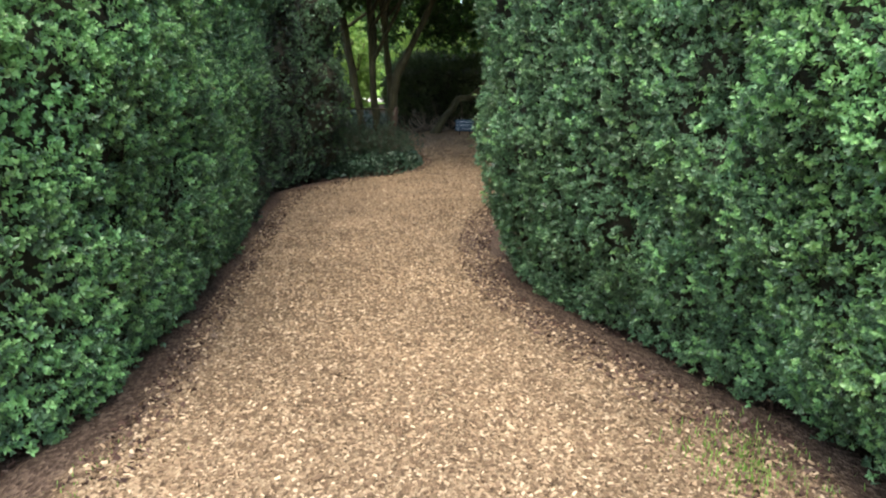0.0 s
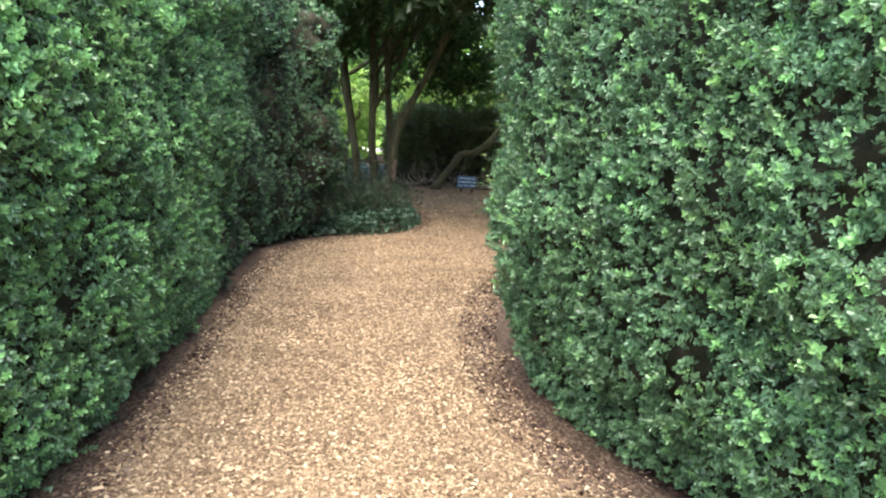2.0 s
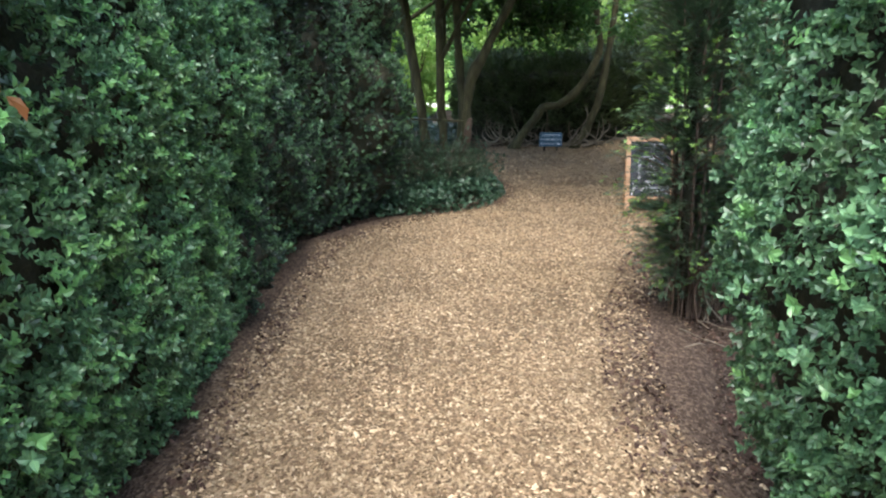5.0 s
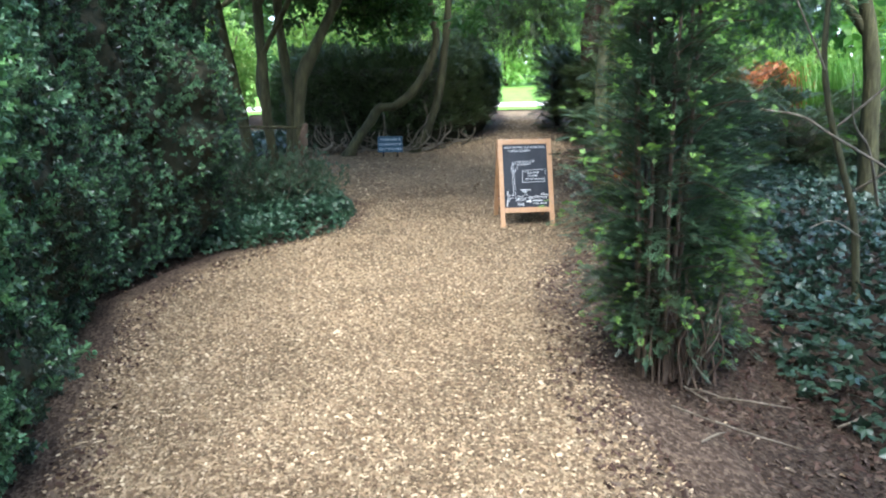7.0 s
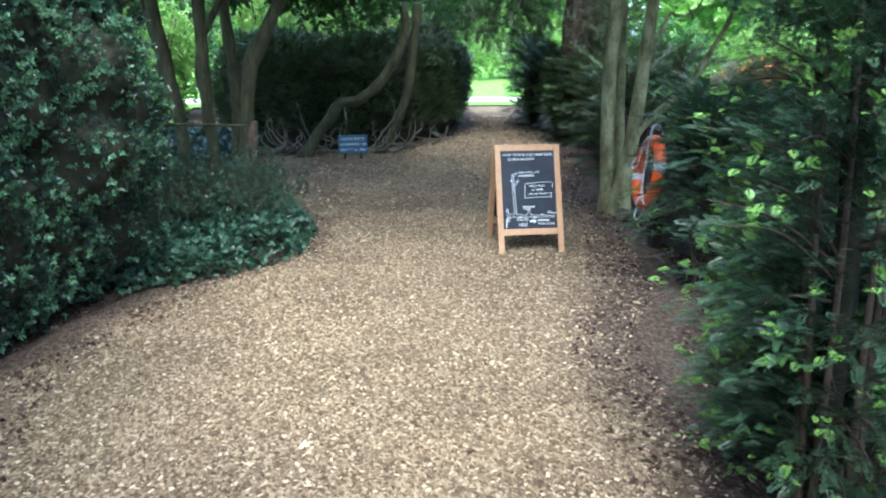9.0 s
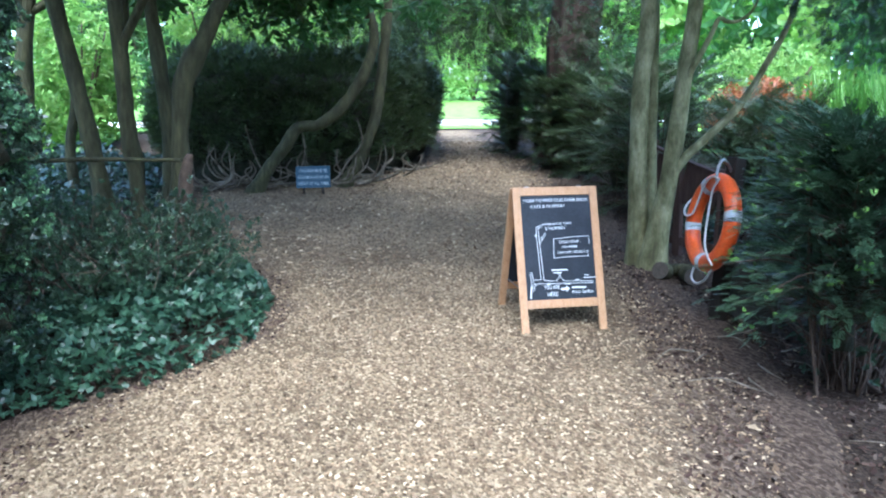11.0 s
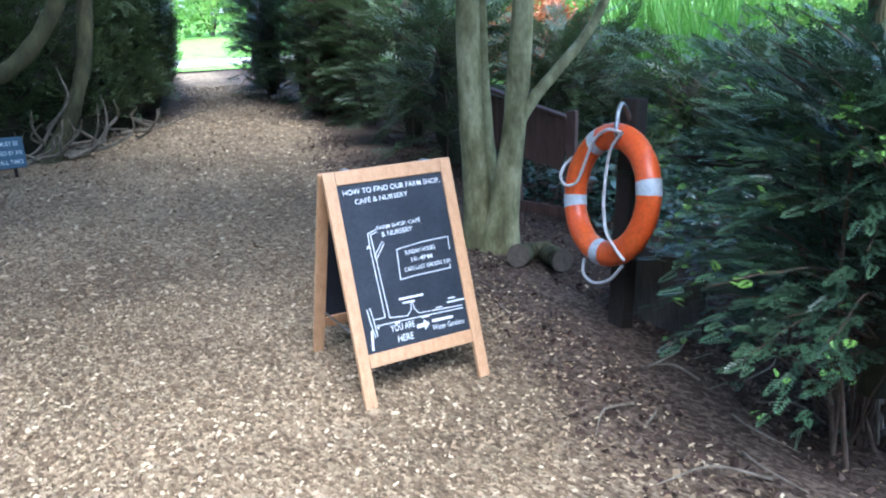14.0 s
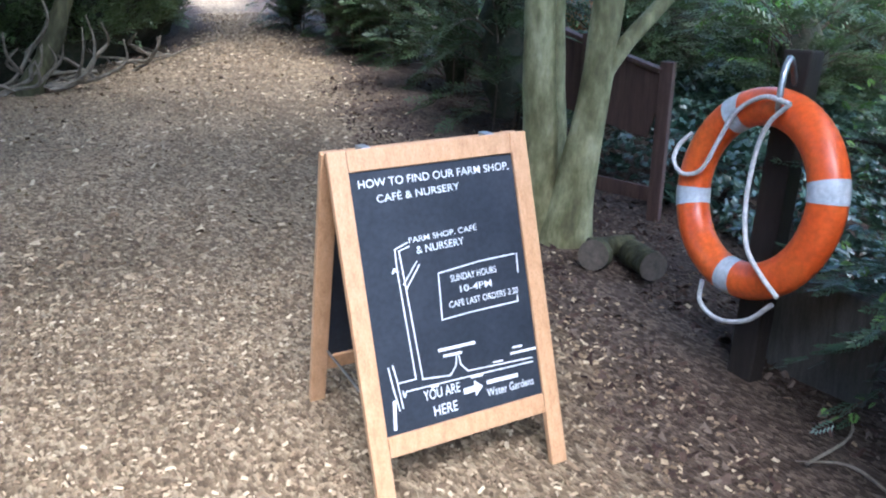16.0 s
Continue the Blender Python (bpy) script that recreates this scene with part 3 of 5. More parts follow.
def yew_bush(label, x, y, radius, height, count, tips, seed, low=0.1, squash=1.0, stems=5, lean=(0, 0), tmpls=YEW_T, size=(0.8, 1.5), name="yew_bush", bare=0.0, inner=0.5, mat=YEW):
    """A loose yew: several thin stems, side branches and flat sprays that hang at their ends."""
    rng = np.random.default_rng(seed)
    e = thing(name, at_place(x, y), label, "shrub")
    o = np.array(e.matrix_basis.translation)
    for k in range(stems):
        a = rng.random() * 6.28
        b = o + np.array([np.cos(a), np.sin(a), 0]) * radius * 0.18
        q = o + np.array([np.cos(a) * radius * 0.4 + lean[0], np.sin(a) * radius * 0.4 + lean[1], height * rng.uniform(0.75, 0.98)])
        mid = (b + q) / 2 + rng.normal(0, radius * 0.06, 3)
        limb("stem", [(*(b - [0, 0, 0.05]), 0.006 + 0.0022 * height), (*mid, 0.005 + 0.0016 * height), (*q, 0.006)], TWIG, e, seed=seed + k, seg=7)
    # fronds: each rises from the middle, arches over and carries flat sprays on both sides
    per = 15
    nf = count // per
    h0 = low + rng.random(nf) ** 0.95 * (height * 0.9 - low)
    a = rng.random(nf) * 6.283
    prof = np.interp(h0 / height, [0, 0.12, 0.35, 0.7, 0.92, 1], [0.6, 0.85, 1, 0.9, 0.55, 0.25])
    clump = 0.7 + 0.65 * vnoise(np.stack([np.cos(a) * 1.2, np.sin(a) * 1.2, h0 * 1.5], -1) + seed, 2.0, seed)
    reach = radius * prof * clump * rng.uniform(0.7, 1.12, nf)
    keep = rng.random(nf) > bare * 2.2 * np.clip(1 - h0 / height * 1.7, 0, 1)
    h0, a, reach = h0[keep], a[keep], reach[keep]
    nf = len(a)
    flat = np.stack([np.cos(a), np.sin(a) * squash, 0 * a], -1)
    rise = rng.uniform(0.25, 1.0, nf) + 0.6 * h0 / height
    sag = rng.uniform(0.35, 0.8, nf)

    def on_frond(q, k):
        """Points at the fraction q along the fronds k."""
        out = flat[k] * (reach[k] * (0.08 + 0.92 * q))[:, None]
        z = h0[k] + reach[k] * (rise[k] * q - sag[k] * q * q)
        return o + out + np.stack([lean[0] * z / height, lean[1] * z / height, np.maximum(z, 0.04)], -1)
    k = np.repeat(np.arange(nf), per)
    q = 0.14 + 0.86 * np.tile((np.arange(per) + 0.5) / per, nf) ** 0.8
    pos = on_frond(q, k) + rng.normal(0, 0.014, (len(k), 3))
    side = np.where(np.tile(np.arange(per), nf) % 2, 1.0, -1.0) * rng.uniform(0.35, 1.0, len(k)) * (1.15 - q)
    ax = flat[k] + np.stack([-np.sin(a[k]), np.cos(a[k]), 0 * q], -1) * side[:, None] * 1.5
    ax[:, 2] += rise[k] - 2 * sag[k] * q * 0.8 + rng.normal(0, 0.12, len(k))
    sz = rng.uniform(*size, len(k)) * (1.15 - 0.35 * q)
    foliage("foliage", tmpls, pos, ax, sz, mat, e, "", True, rng)
    fresh = np.flatnonzero(rng.random(nf) < tips * 3.5 * (0.3 + 1.4 * vnoise(on_frond(np.ones(nf), np.arange(nf)), 1.6, seed + 3)))
    if len(fresh):
        k2 = np.repeat(fresh, 5)
        at = on_frond(rng.uniform(0.82, 1.04, len(k2)), k2) + rng.normal(0, 0.022, (len(k2), 3)) + np.array([0, 0, 0.015])
        foliage("new_growth", TIP_T, at, flat[k2] + rng.normal(0, 0.45, (len(k2), 3)), rng.uniform(0.6, 0.95, len(k2)), YEW_TIP, e, "yellow-green young tips", True, rng)
    hs = np.linspace(low * 0.6 + 0.05, height * 0.93, 7)
    core = [(o[0] + lean[0] * q / height, o[1] + lean[1] * q / height, o[2] + q, radius * inner * np.interp(q / height, [0, 0.15, 0.4, 0.7, 1], [0.4, 0.8, 1, 0.85, 0.15])) for q in hs]
    limb("inside", core, CORE, e, "near-black shell painted as the shaded inside", seg=14, n=5, rough=0.3, seed=seed)
    lines = []
    for j in rng.permutation(nf)[:150]:
        b, m, t = (on_frond(np.array([q]), np.array([j]))[0] for q in (0.0, 0.45, 0.9))
        lines.append([(*b, 0.007), (*m, 0.005), (*t, 0.0018)])
    tagged(many_tubes("branchwork", lines, TWIG, e, "thin brown branches"), kind="stuff")
    return e


yew_bush("narrow upright yew with brown bare foot beside path", 0.51, 9.4, 0.48, 3.3, 15500, 0.1, 101, 0.2, 1.0, 9, bare=0.2, size=(0.62, 0.98), inner=0.1)
yew_bush("low spreading yew with yellow-green young tips", 0.85, 9.9, 0.5, 0.95, 6800, 0.32, 102, 0.05, 1.1, 4, size=(0.65, 1.0), inner=0.15)
yew_bush("loose dark yew with bare brown stems below", 1.95, 12.6, 0.66, 1.45, 6500, 0.05, 103, 0.35, 1.0, 9, bare=0.4, inner=0.1, size=(0.85, 1.35))
yew_bush("spreading dark yew beside lifebuoy post", 2.72, 13.36, 0.74, 1.3, 6500, 0.06, 105, 0.12, 1.0, 5, inner=0.15, size=(0.85, 1.35))
for j, (x, y, r, h) in enumerate([(3.55, 17.7, 0.75, 1.6), (3.95, 19.1, 0.8, 1.75), (4.12, 20.6, 0.58, 1.75), (3.95, 21.4, 0.5, 1.65), (4.25, 22.9, 0.62, 1.8), (4.0, 23.7, 0.62, 1.9), (4.3, 25.0, 0.62, 2.0), (5.2, 18.0, 0.9, 1.3), (5.7, 20.4, 1.0, 1.7), (6.3, 18.4, 0.9, 1.05), (5.9, 16.6, 0.8, 1.0), (7.2, 16.8, 0.9, 0.95)]):
    e = yew_bush("dark yew in row beside wood path", x, y, r, h, 1300, 0.0, 120 + j, 0.05, 1.0, 3, (0, 0), YEW_FAR_T, (0.9, 1.5), inner=0.25, mat=YEW_OLD)
    tagged(e, group="yews beside the wood path")

# ---- far yew bank with bare limbs ----
hedge("yew_hedge", [(-2.4, 23.2), (-2.2, 21.6), (-1.2, 20.9), (0.4, 20.9), (1.35, 22.0), (1.87, 23.1), (2.24, 24.2), (2.62, 25.8), (2.35, 27.5)], 1.7, 0.6, 81,
      "old clipped yew hedge, dark, with bare foot", 420, YEW_HEDGE_T, YEW_OLD, YEW_OLD, 0.0, (0.9, 1.4), 1.4, 0.16, True, 0.35)

old = thing("yew_tree", at_place(-1.11, 20.1), "old sprawling yew with bent grey-brown limb", "tree")
limb("trunk", [(-1.2, 20.15, 0.45, 0.13), (-0.93, 20.1, 0.89, 0.095), (-0.67, 20.1, 1.22, 0.085), (-0.5, 20.1, 1.45, 0.095), (-0.2, 20.1, 1.5, 0.08), (0.06, 20.1, 1.67, 0.08),
               (0.3, 20.1, 1.97, 0.08), (0.54, 20.15, 2.38, 0.075), (0.62, 20.2, 2.8, 0.07), (0.52, 20.3, 3.4, 0.065), (0.6, 20.4, 5.0, 0.05)], BARK, old, seed=3, rough=0.22)
old2 = thing("yew_tree", at_place(0.14, 20.4), "old yew with mossy leaning stem and bare roots", "tree")
limb("trunk", [(0.1, 20.35, 0.45, 0.12), (0.35, 20.4, 0.9, 0.09), (0.55, 20.4, 1.31, 0.08), (0.69, 20.45, 1.71, 0.08), (0.79, 20.5, 2.33, 0.075), (0.9, 20.6, 3.2, 0.07), (1.1, 20.9, 5.0, 0.05)], BARK, old2, seed=4, rough=0.22)
rng = np.random.default_rng(5)
for k in range(58):
    x = rng.uniform(-2.0, 2.0)
    y = 20.3 + max(0, x - 0.5) * 1.15 + rng.uniform(0, 0.2)
    z = float(ground_z(x, y)) - 0.02
    side, l, w = rng.choice([-1, 1]), rng.uniform(0.35, 0.95), rng.uniform(0.008, 0.024)
    up = rng.uniform(0.35, 1.0)
    bend = rng.normal(0, 0.06, (4, 3)) * l
    pts = [(x, y, z + rng.uniform(0, 0.15), w)]
    for q, (dx, dz) in enumerate([(0.3, 0.08), (0.62, 0.3), (0.8, 0.68), (0.74, 1.05)]):
        pts.append((x + side * dx * l * (1.25 - up * 0.5) + bend[q][0], y - 0.08 * q + bend[q][1], z + 0.04 + dz * l * up + abs(bend[q][2]), w * (0.95, 0.85, 0.65, 0.3)[q]))
    limb("bare_branch", pts, DEAD, old2 if x > -0.4 else old, "pale bare dead branch", seg=6, n=5, seed=k)

# ---- trees ----


def crown(parent, centre, radii, count, seed, mat=BROAD, tmpls=BROAD_T, size=(1.2, 2.2), gap=0.45, name="crown"):
    rng = np.random.default_rng(seed)
    d = unit(rng.normal(0, 1, (count, 3)))
    r = rng.random((count, 1)) ** 0.45
    pos = np.array(centre) + d * r * np.array(radii)
    keep = vnoise(pos, 0.9, seed) + 0.25 * vnoise(pos, 2.5, seed + 1) > gap
    pos, d = pos[keep], d[keep]
    ax = d * 0.6 + rng.normal(0, 0.6, pos.shape) + np.array([0, 0, -0.1])
    return foliage(name, tmpls, pos, ax, rng.uniform(*size, len(pos)), mat, parent, "", True, rng)


def tree(label, pts, mat, crown_at, radii, count, seed, cmat=BROAD, tmpls=BROAD_T, size=(1.2, 2.2), seg=12, flute=0, gap=0.45, name="tree"):
    e = thing(name, at_place(pts[0][0], pts[0][1]), label, "tree")
    limb("trunk", pts, mat, e, seg=seg, seed=seed, flute=flute, rough=0.2)
    rng = np.random.default_rng(seed)
    top = np.array(pts[-1][:3])
    for k in range(5):
        q = np.array(crown_at) + rng.normal(0, 0.35, 3) * np.array(radii)
        b = np.array(pts[-2][:3]) + (top - np.array(pts[-2][:3])) * rng.random()
        limb("branch", [(*b, pts[-1][3] * 0.8), (*((b + q) / 2 + rng.normal(0, 0.1, 3)), pts[-1][3] * 0.5), (*q, 0.01)], mat, e, seg=6, n=4, seed=k)
    crown(e, crown_at, radii, count, seed, cmat, tmpls, size, gap)
    return e


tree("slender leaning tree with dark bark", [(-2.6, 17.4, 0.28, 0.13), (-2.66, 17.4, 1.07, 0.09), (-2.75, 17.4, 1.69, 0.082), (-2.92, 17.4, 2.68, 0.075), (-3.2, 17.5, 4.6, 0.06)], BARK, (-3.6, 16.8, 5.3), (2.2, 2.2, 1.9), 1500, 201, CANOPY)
# crown set south of its trunk, above the view, to shade the path
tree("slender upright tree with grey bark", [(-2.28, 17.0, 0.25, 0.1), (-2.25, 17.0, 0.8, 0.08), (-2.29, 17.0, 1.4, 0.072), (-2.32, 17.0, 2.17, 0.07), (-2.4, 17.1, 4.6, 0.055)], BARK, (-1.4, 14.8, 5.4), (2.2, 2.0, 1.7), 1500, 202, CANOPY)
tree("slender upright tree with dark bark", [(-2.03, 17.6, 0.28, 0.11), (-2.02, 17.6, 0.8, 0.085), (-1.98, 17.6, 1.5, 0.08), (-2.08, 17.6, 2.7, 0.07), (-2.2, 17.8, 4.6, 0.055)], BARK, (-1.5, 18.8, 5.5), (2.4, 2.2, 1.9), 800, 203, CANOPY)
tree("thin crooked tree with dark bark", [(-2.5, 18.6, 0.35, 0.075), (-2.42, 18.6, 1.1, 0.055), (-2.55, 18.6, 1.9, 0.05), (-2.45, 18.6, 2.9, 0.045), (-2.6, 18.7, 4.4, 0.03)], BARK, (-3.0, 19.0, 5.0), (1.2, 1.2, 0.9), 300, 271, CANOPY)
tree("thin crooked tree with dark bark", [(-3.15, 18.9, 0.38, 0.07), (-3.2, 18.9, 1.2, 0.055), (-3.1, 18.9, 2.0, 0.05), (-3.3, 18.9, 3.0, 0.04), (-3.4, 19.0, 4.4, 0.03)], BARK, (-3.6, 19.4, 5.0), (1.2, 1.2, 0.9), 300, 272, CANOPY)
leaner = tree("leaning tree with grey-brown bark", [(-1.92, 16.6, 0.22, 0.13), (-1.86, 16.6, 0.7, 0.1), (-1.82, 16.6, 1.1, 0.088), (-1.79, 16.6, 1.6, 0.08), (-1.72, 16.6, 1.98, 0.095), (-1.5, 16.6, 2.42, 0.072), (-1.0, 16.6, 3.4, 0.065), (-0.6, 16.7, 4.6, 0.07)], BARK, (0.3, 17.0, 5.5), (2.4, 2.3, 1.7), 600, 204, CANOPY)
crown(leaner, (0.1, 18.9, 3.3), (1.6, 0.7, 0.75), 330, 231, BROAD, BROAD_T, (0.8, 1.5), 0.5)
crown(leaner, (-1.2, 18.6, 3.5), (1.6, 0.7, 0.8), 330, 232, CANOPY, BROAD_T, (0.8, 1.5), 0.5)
conifer = tree("huge conifer with fluted reddish trunk", [(4.55, 22.1, 0.6, 0.58), (4.55, 22.1, 1.2, 0.47), (4.55, 22.1, 2.6, 0.43), (4.6, 22.1, 5.0, 0.36), (4.6, 22.1, 7.5, 0.22)], BARK_RED, (4.3, 21.5, 6.3), (3.2, 3.2, 2.9), 3300, 205, YEW, YEW_FAR_T, (1.6, 2.8), 64, 11, 0.4)
# no such tree is seen; it is added for its shading crown
tree("tall tree added out of view to shade the wood", [(9.6, 16.2, 0.3, 0.16), (9.6, 16.2, 2.2, 0.13), (9.3, 16.2, 4.5, 0.1)], BARK, (7.6, 16.3, 5.4), (2.4, 2.4, 1.8), 1500, 207, CANOPY)
tree("dark tree behind trunks with hanging foliage", [(-4.3, 21.8, 0.6, 0.15), (-4.3, 21.8, 2.4, 0.12), (-4.0, 21.8, 4.2, 0.09)], BARK, (-2.9, 21.8, 5.0), (2.5, 1.0, 1.6), 600, 222, BROAD)
crown(conifer, (2.9, 22.4, 3.4), (1.45, 0.8, 0.8), 2400, 261, YEW_OLD, YEW_FAR_T, (0.9, 1.5), 0.25)
crown(conifer, (4.6, 20.9, 2.9), (1.0, 0.5, 0.75), 700, 262, YEW_OLD, YEW_FAR_T, (0.9, 1.5), 0.45)
bough = thing("yew_tree", at_place(5.6, 14.6), "dark yew with low hanging boughs", "tree")
limb("trunk", [(5.6, 14.6, 0.1, 0.13), (5.5, 14.6, 2.0, 0.1), (5.3, 14.7, 3.2, 0.08), (5.2, 14.8, 4.4, 0.05)], BARK, bough)
limb("bough", [(5.45, 14.65, 2.3, 0.06), (4.9, 14.7, 2.9, 0.05), (4.3, 14.8, 3.0, 0.035), (3.7, 14.6, 2.8, 0.015)], BARK, bough)
crown(bough, (4.2, 14.65, 2.75), (0.95, 0.9, 0.75), 2800, 215, YEW, YEW_T, (0.9, 1.6), 0.35)
maple = thing("multi_stemmed_tree", at_place(2.42, 15.6), "multi-stemmed tree with smooth olive-green bark", "tree")
limb("stem", [(2.36, 15.62, 0.08, 0.2), (2.34, 15.6, 0.35, 0.12), (2.3, 15.6, 1.17, 0.082), (2.3, 15.6, 1.92, 0.078), (2.35, 15.6, 2.7, 0.072), (2.4, 15.8, 5, 0.05)], BARK_PALE, maple, seed=11, rough=0.07, seg=14)
limb("stem", [(2.55, 15.75, 0.15, 0.11), (2.5, 15.75, 1.16, 0.07), (2.49, 15.75, 1.92, 0.062), (2.5, 15.8, 2.7, 0.06), (2.6, 16, 5, 0.04)], BARK_PALE, maple, seed=12, rough=0.07, seg=12)
limb("stem", [(2.4, 15.5, 0.08, 0.19), (2.42, 15.45, 0.4, 0.125), (2.45, 15.42, 0.65, 0.1), (2.5, 15.4, 1.0, 0.085), (2.56, 15.4, 1.4, 0.08), (2.62, 15.4, 2.0, 0.072), (2.7, 15.4, 2.7, 0.066), (2.9, 15.5, 5, 0.05)], BARK_PALE, maple, seed=13, rough=0.07, seg=14)
limb("side_branch", [(2.52, 15.38, 1.08, 0.05), (2.62, 15.33, 1.24, 0.042), (2.85, 15.3, 1.45, 0.038), (3.12, 15.3, 1.69, 0.034), (3.4, 15.3, 2.1, 0.03), (3.65, 15.3, 2.6, 0.025), (3.9, 15.4, 3.6, 0.015)], BARK_PALE, maple, seed=14, rough=0.07)
# extra unseen crown, added to shade the path and chalkboard
crown(maple, (0.6, 13.3, 5.3), (1.6, 2.0, 0.8), 850, 263, CANOPY)
limb("side_branch", [(2.62, 15.36, 1.95, 0.03), (2.72, 15.2, 2.28, 0.024), (2.8, 15.2, 2.44, 0.02), (2.88, 15.2, 2.42, 0.018), (3.0, 15.2, 2.43, 0.016), (3.13, 15.2, 2.52, 0.013), (3.22, 15.2, 2.7, 0.008)], BARK_PALE, maple, "thin hooked branch", seg=7, rough=0.07, seed=15)
# main crown, also shifted south to shade the path
crown(maple, (2.7, 14.6, 5.3), (2.6, 2.5, 1.8), 2000, 206, CANOPY)
crown(old, (-1.3, 21.7, 2.2), (1.1, 0.8, 0.4), 500, 217, YEW_OLD, YEW_FAR_T, (0.9, 1.5), 0.3)
crown(old2, (0.5, 21.8, 2.4), (1.2, 0.9, 0.45), 700, 218, YEW_OLD, YEW_FAR_T, (0.9, 1.5), 0.3)
crown(old, (-0.7, 20.7, 3.3), (1.5, 0.6, 0.75), 700, 251, YEW_OLD, YEW_FAR_T, (0.9, 1.5), 0.5)
crown(old2, (0.9, 21.2, 3.4), (1.0, 0.6, 0.7), 450, 252, YEW_OLD, YEW_FAR_T, (0.9, 1.5), 0.5)
crown(old2, (1.7, 23.2, 2.75), (0.7, 1.2, 0.6), 800, 219, YEW_OLD, YEW_FAR_T, (0.9, 1.5), 0.3)
# added tree out of view; its crowns shade the yews and right hedge
over = tree("unseen tree added to shade yews and right hedge", [(4.6, 10.9, 0.0, 0.15), (4.5, 10.9, 2.2, 0.12), (4.1, 10.8, 3.6, 0.09)], BARK, (3.1, 10.6, 4.4), (2.2, 2.4, 1.1), 2000, 220, CANOPY)
crown(over, (2.3, 7.2, 4.4), (1.4, 1.5, 0.9), 700, 221, CANOPY)
crown(over, (1.4, 4.7, 4.2), (1.1, 1.1, 0.5), 900, 245, CANOPY, gap=0.3)
crown(over, (1.6, 6.4, 4.4), (1.3, 1.2, 0.7), 900, 241, CANOPY, gap=0.3)
# another added tree, hidden by the left hedge, only there to shade it
tree("unseen tree added to shade left box hedge", [(-5.6, 8.2, 0.0, 0.15), (-5.5, 8.2, 2.4, 0.12), (-5.0, 8.0, 3.7, 0.09)], BARK, (-3.6, 8.3, 4.9), (1.5, 2.6, 0.8), 1300, 243, CANOPY, gap=0.3)
crown(old, (0.2, 20.6, 4.9), (2.2, 1.7, 1.5), 350, 208, YEW_OLD, YEW_FAR_T, (1.4, 2.4), 0.4)
crown(old2, (1.3, 22.8, 5.1), (2.0, 2.0, 1.6), 350, 209, YEW_OLD, YEW_FAR_T, (1.4, 2.4), 0.4)

# ---- sunlit garden beyond ----


def far_shrub(label, x, y, r, h, count, mat, seed, tmpls=BROAD_T, size=(1.3, 2.4), z0=0.0):
    e = thing("shrub", at_place(x, y), label, "shrub")
    rng = np.random.default_rng(seed)
    z = float(ground_z(x, y))
    for k in range(4):
        a = rng.random() * 6.28
        limb("stem", [(x, y, z - 0.05, 0.05), (x + np.cos(a) * r * 0.3, y + np.sin(a) * r * 0.3, z + h * 0.4, 0.035), (x + np.cos(a) * r * 0.6, y + np.sin(a) * r * 0.6, z + h * 0.8, 0.012)], TWIG, e, seg=6)
    crown(e, (x, y, z + h * 0.5 + z0), (r, r, h * 0.52), count, seed, mat, tmpls, size, 0.3, "foliage")
    return e


rng = np.random.default_rng(77)
for k in range(22):
    x = -34 + 3.4 * k + rng.normal(0, 0.8)
    y = 62 + rng.uniform(0, 14)
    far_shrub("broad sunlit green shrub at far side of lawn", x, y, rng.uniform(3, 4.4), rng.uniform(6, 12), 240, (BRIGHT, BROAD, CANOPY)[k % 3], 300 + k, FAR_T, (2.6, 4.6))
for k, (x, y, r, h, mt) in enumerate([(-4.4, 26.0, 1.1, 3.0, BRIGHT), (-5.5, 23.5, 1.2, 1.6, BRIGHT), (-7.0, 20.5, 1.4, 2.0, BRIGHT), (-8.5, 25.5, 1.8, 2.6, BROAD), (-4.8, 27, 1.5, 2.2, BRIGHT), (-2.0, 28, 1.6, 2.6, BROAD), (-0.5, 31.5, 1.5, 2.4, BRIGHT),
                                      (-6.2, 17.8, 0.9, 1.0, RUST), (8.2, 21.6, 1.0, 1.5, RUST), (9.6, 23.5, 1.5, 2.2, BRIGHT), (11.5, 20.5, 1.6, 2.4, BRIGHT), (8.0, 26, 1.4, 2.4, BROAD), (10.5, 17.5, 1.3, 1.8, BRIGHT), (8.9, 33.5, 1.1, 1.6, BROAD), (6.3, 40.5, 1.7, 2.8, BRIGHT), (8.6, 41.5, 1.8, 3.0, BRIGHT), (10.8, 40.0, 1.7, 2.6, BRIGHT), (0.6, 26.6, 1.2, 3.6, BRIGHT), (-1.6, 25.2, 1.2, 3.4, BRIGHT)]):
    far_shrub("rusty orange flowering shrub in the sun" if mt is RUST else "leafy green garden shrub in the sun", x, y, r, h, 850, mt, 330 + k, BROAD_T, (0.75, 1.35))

for k in range(8):
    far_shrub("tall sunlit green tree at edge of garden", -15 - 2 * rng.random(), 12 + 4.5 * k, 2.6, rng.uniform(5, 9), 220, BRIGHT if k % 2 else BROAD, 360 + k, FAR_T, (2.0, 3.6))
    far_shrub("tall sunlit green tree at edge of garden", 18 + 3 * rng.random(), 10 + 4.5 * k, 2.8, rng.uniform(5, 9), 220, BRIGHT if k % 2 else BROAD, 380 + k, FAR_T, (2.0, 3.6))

# ---- chalkboard by the path ----


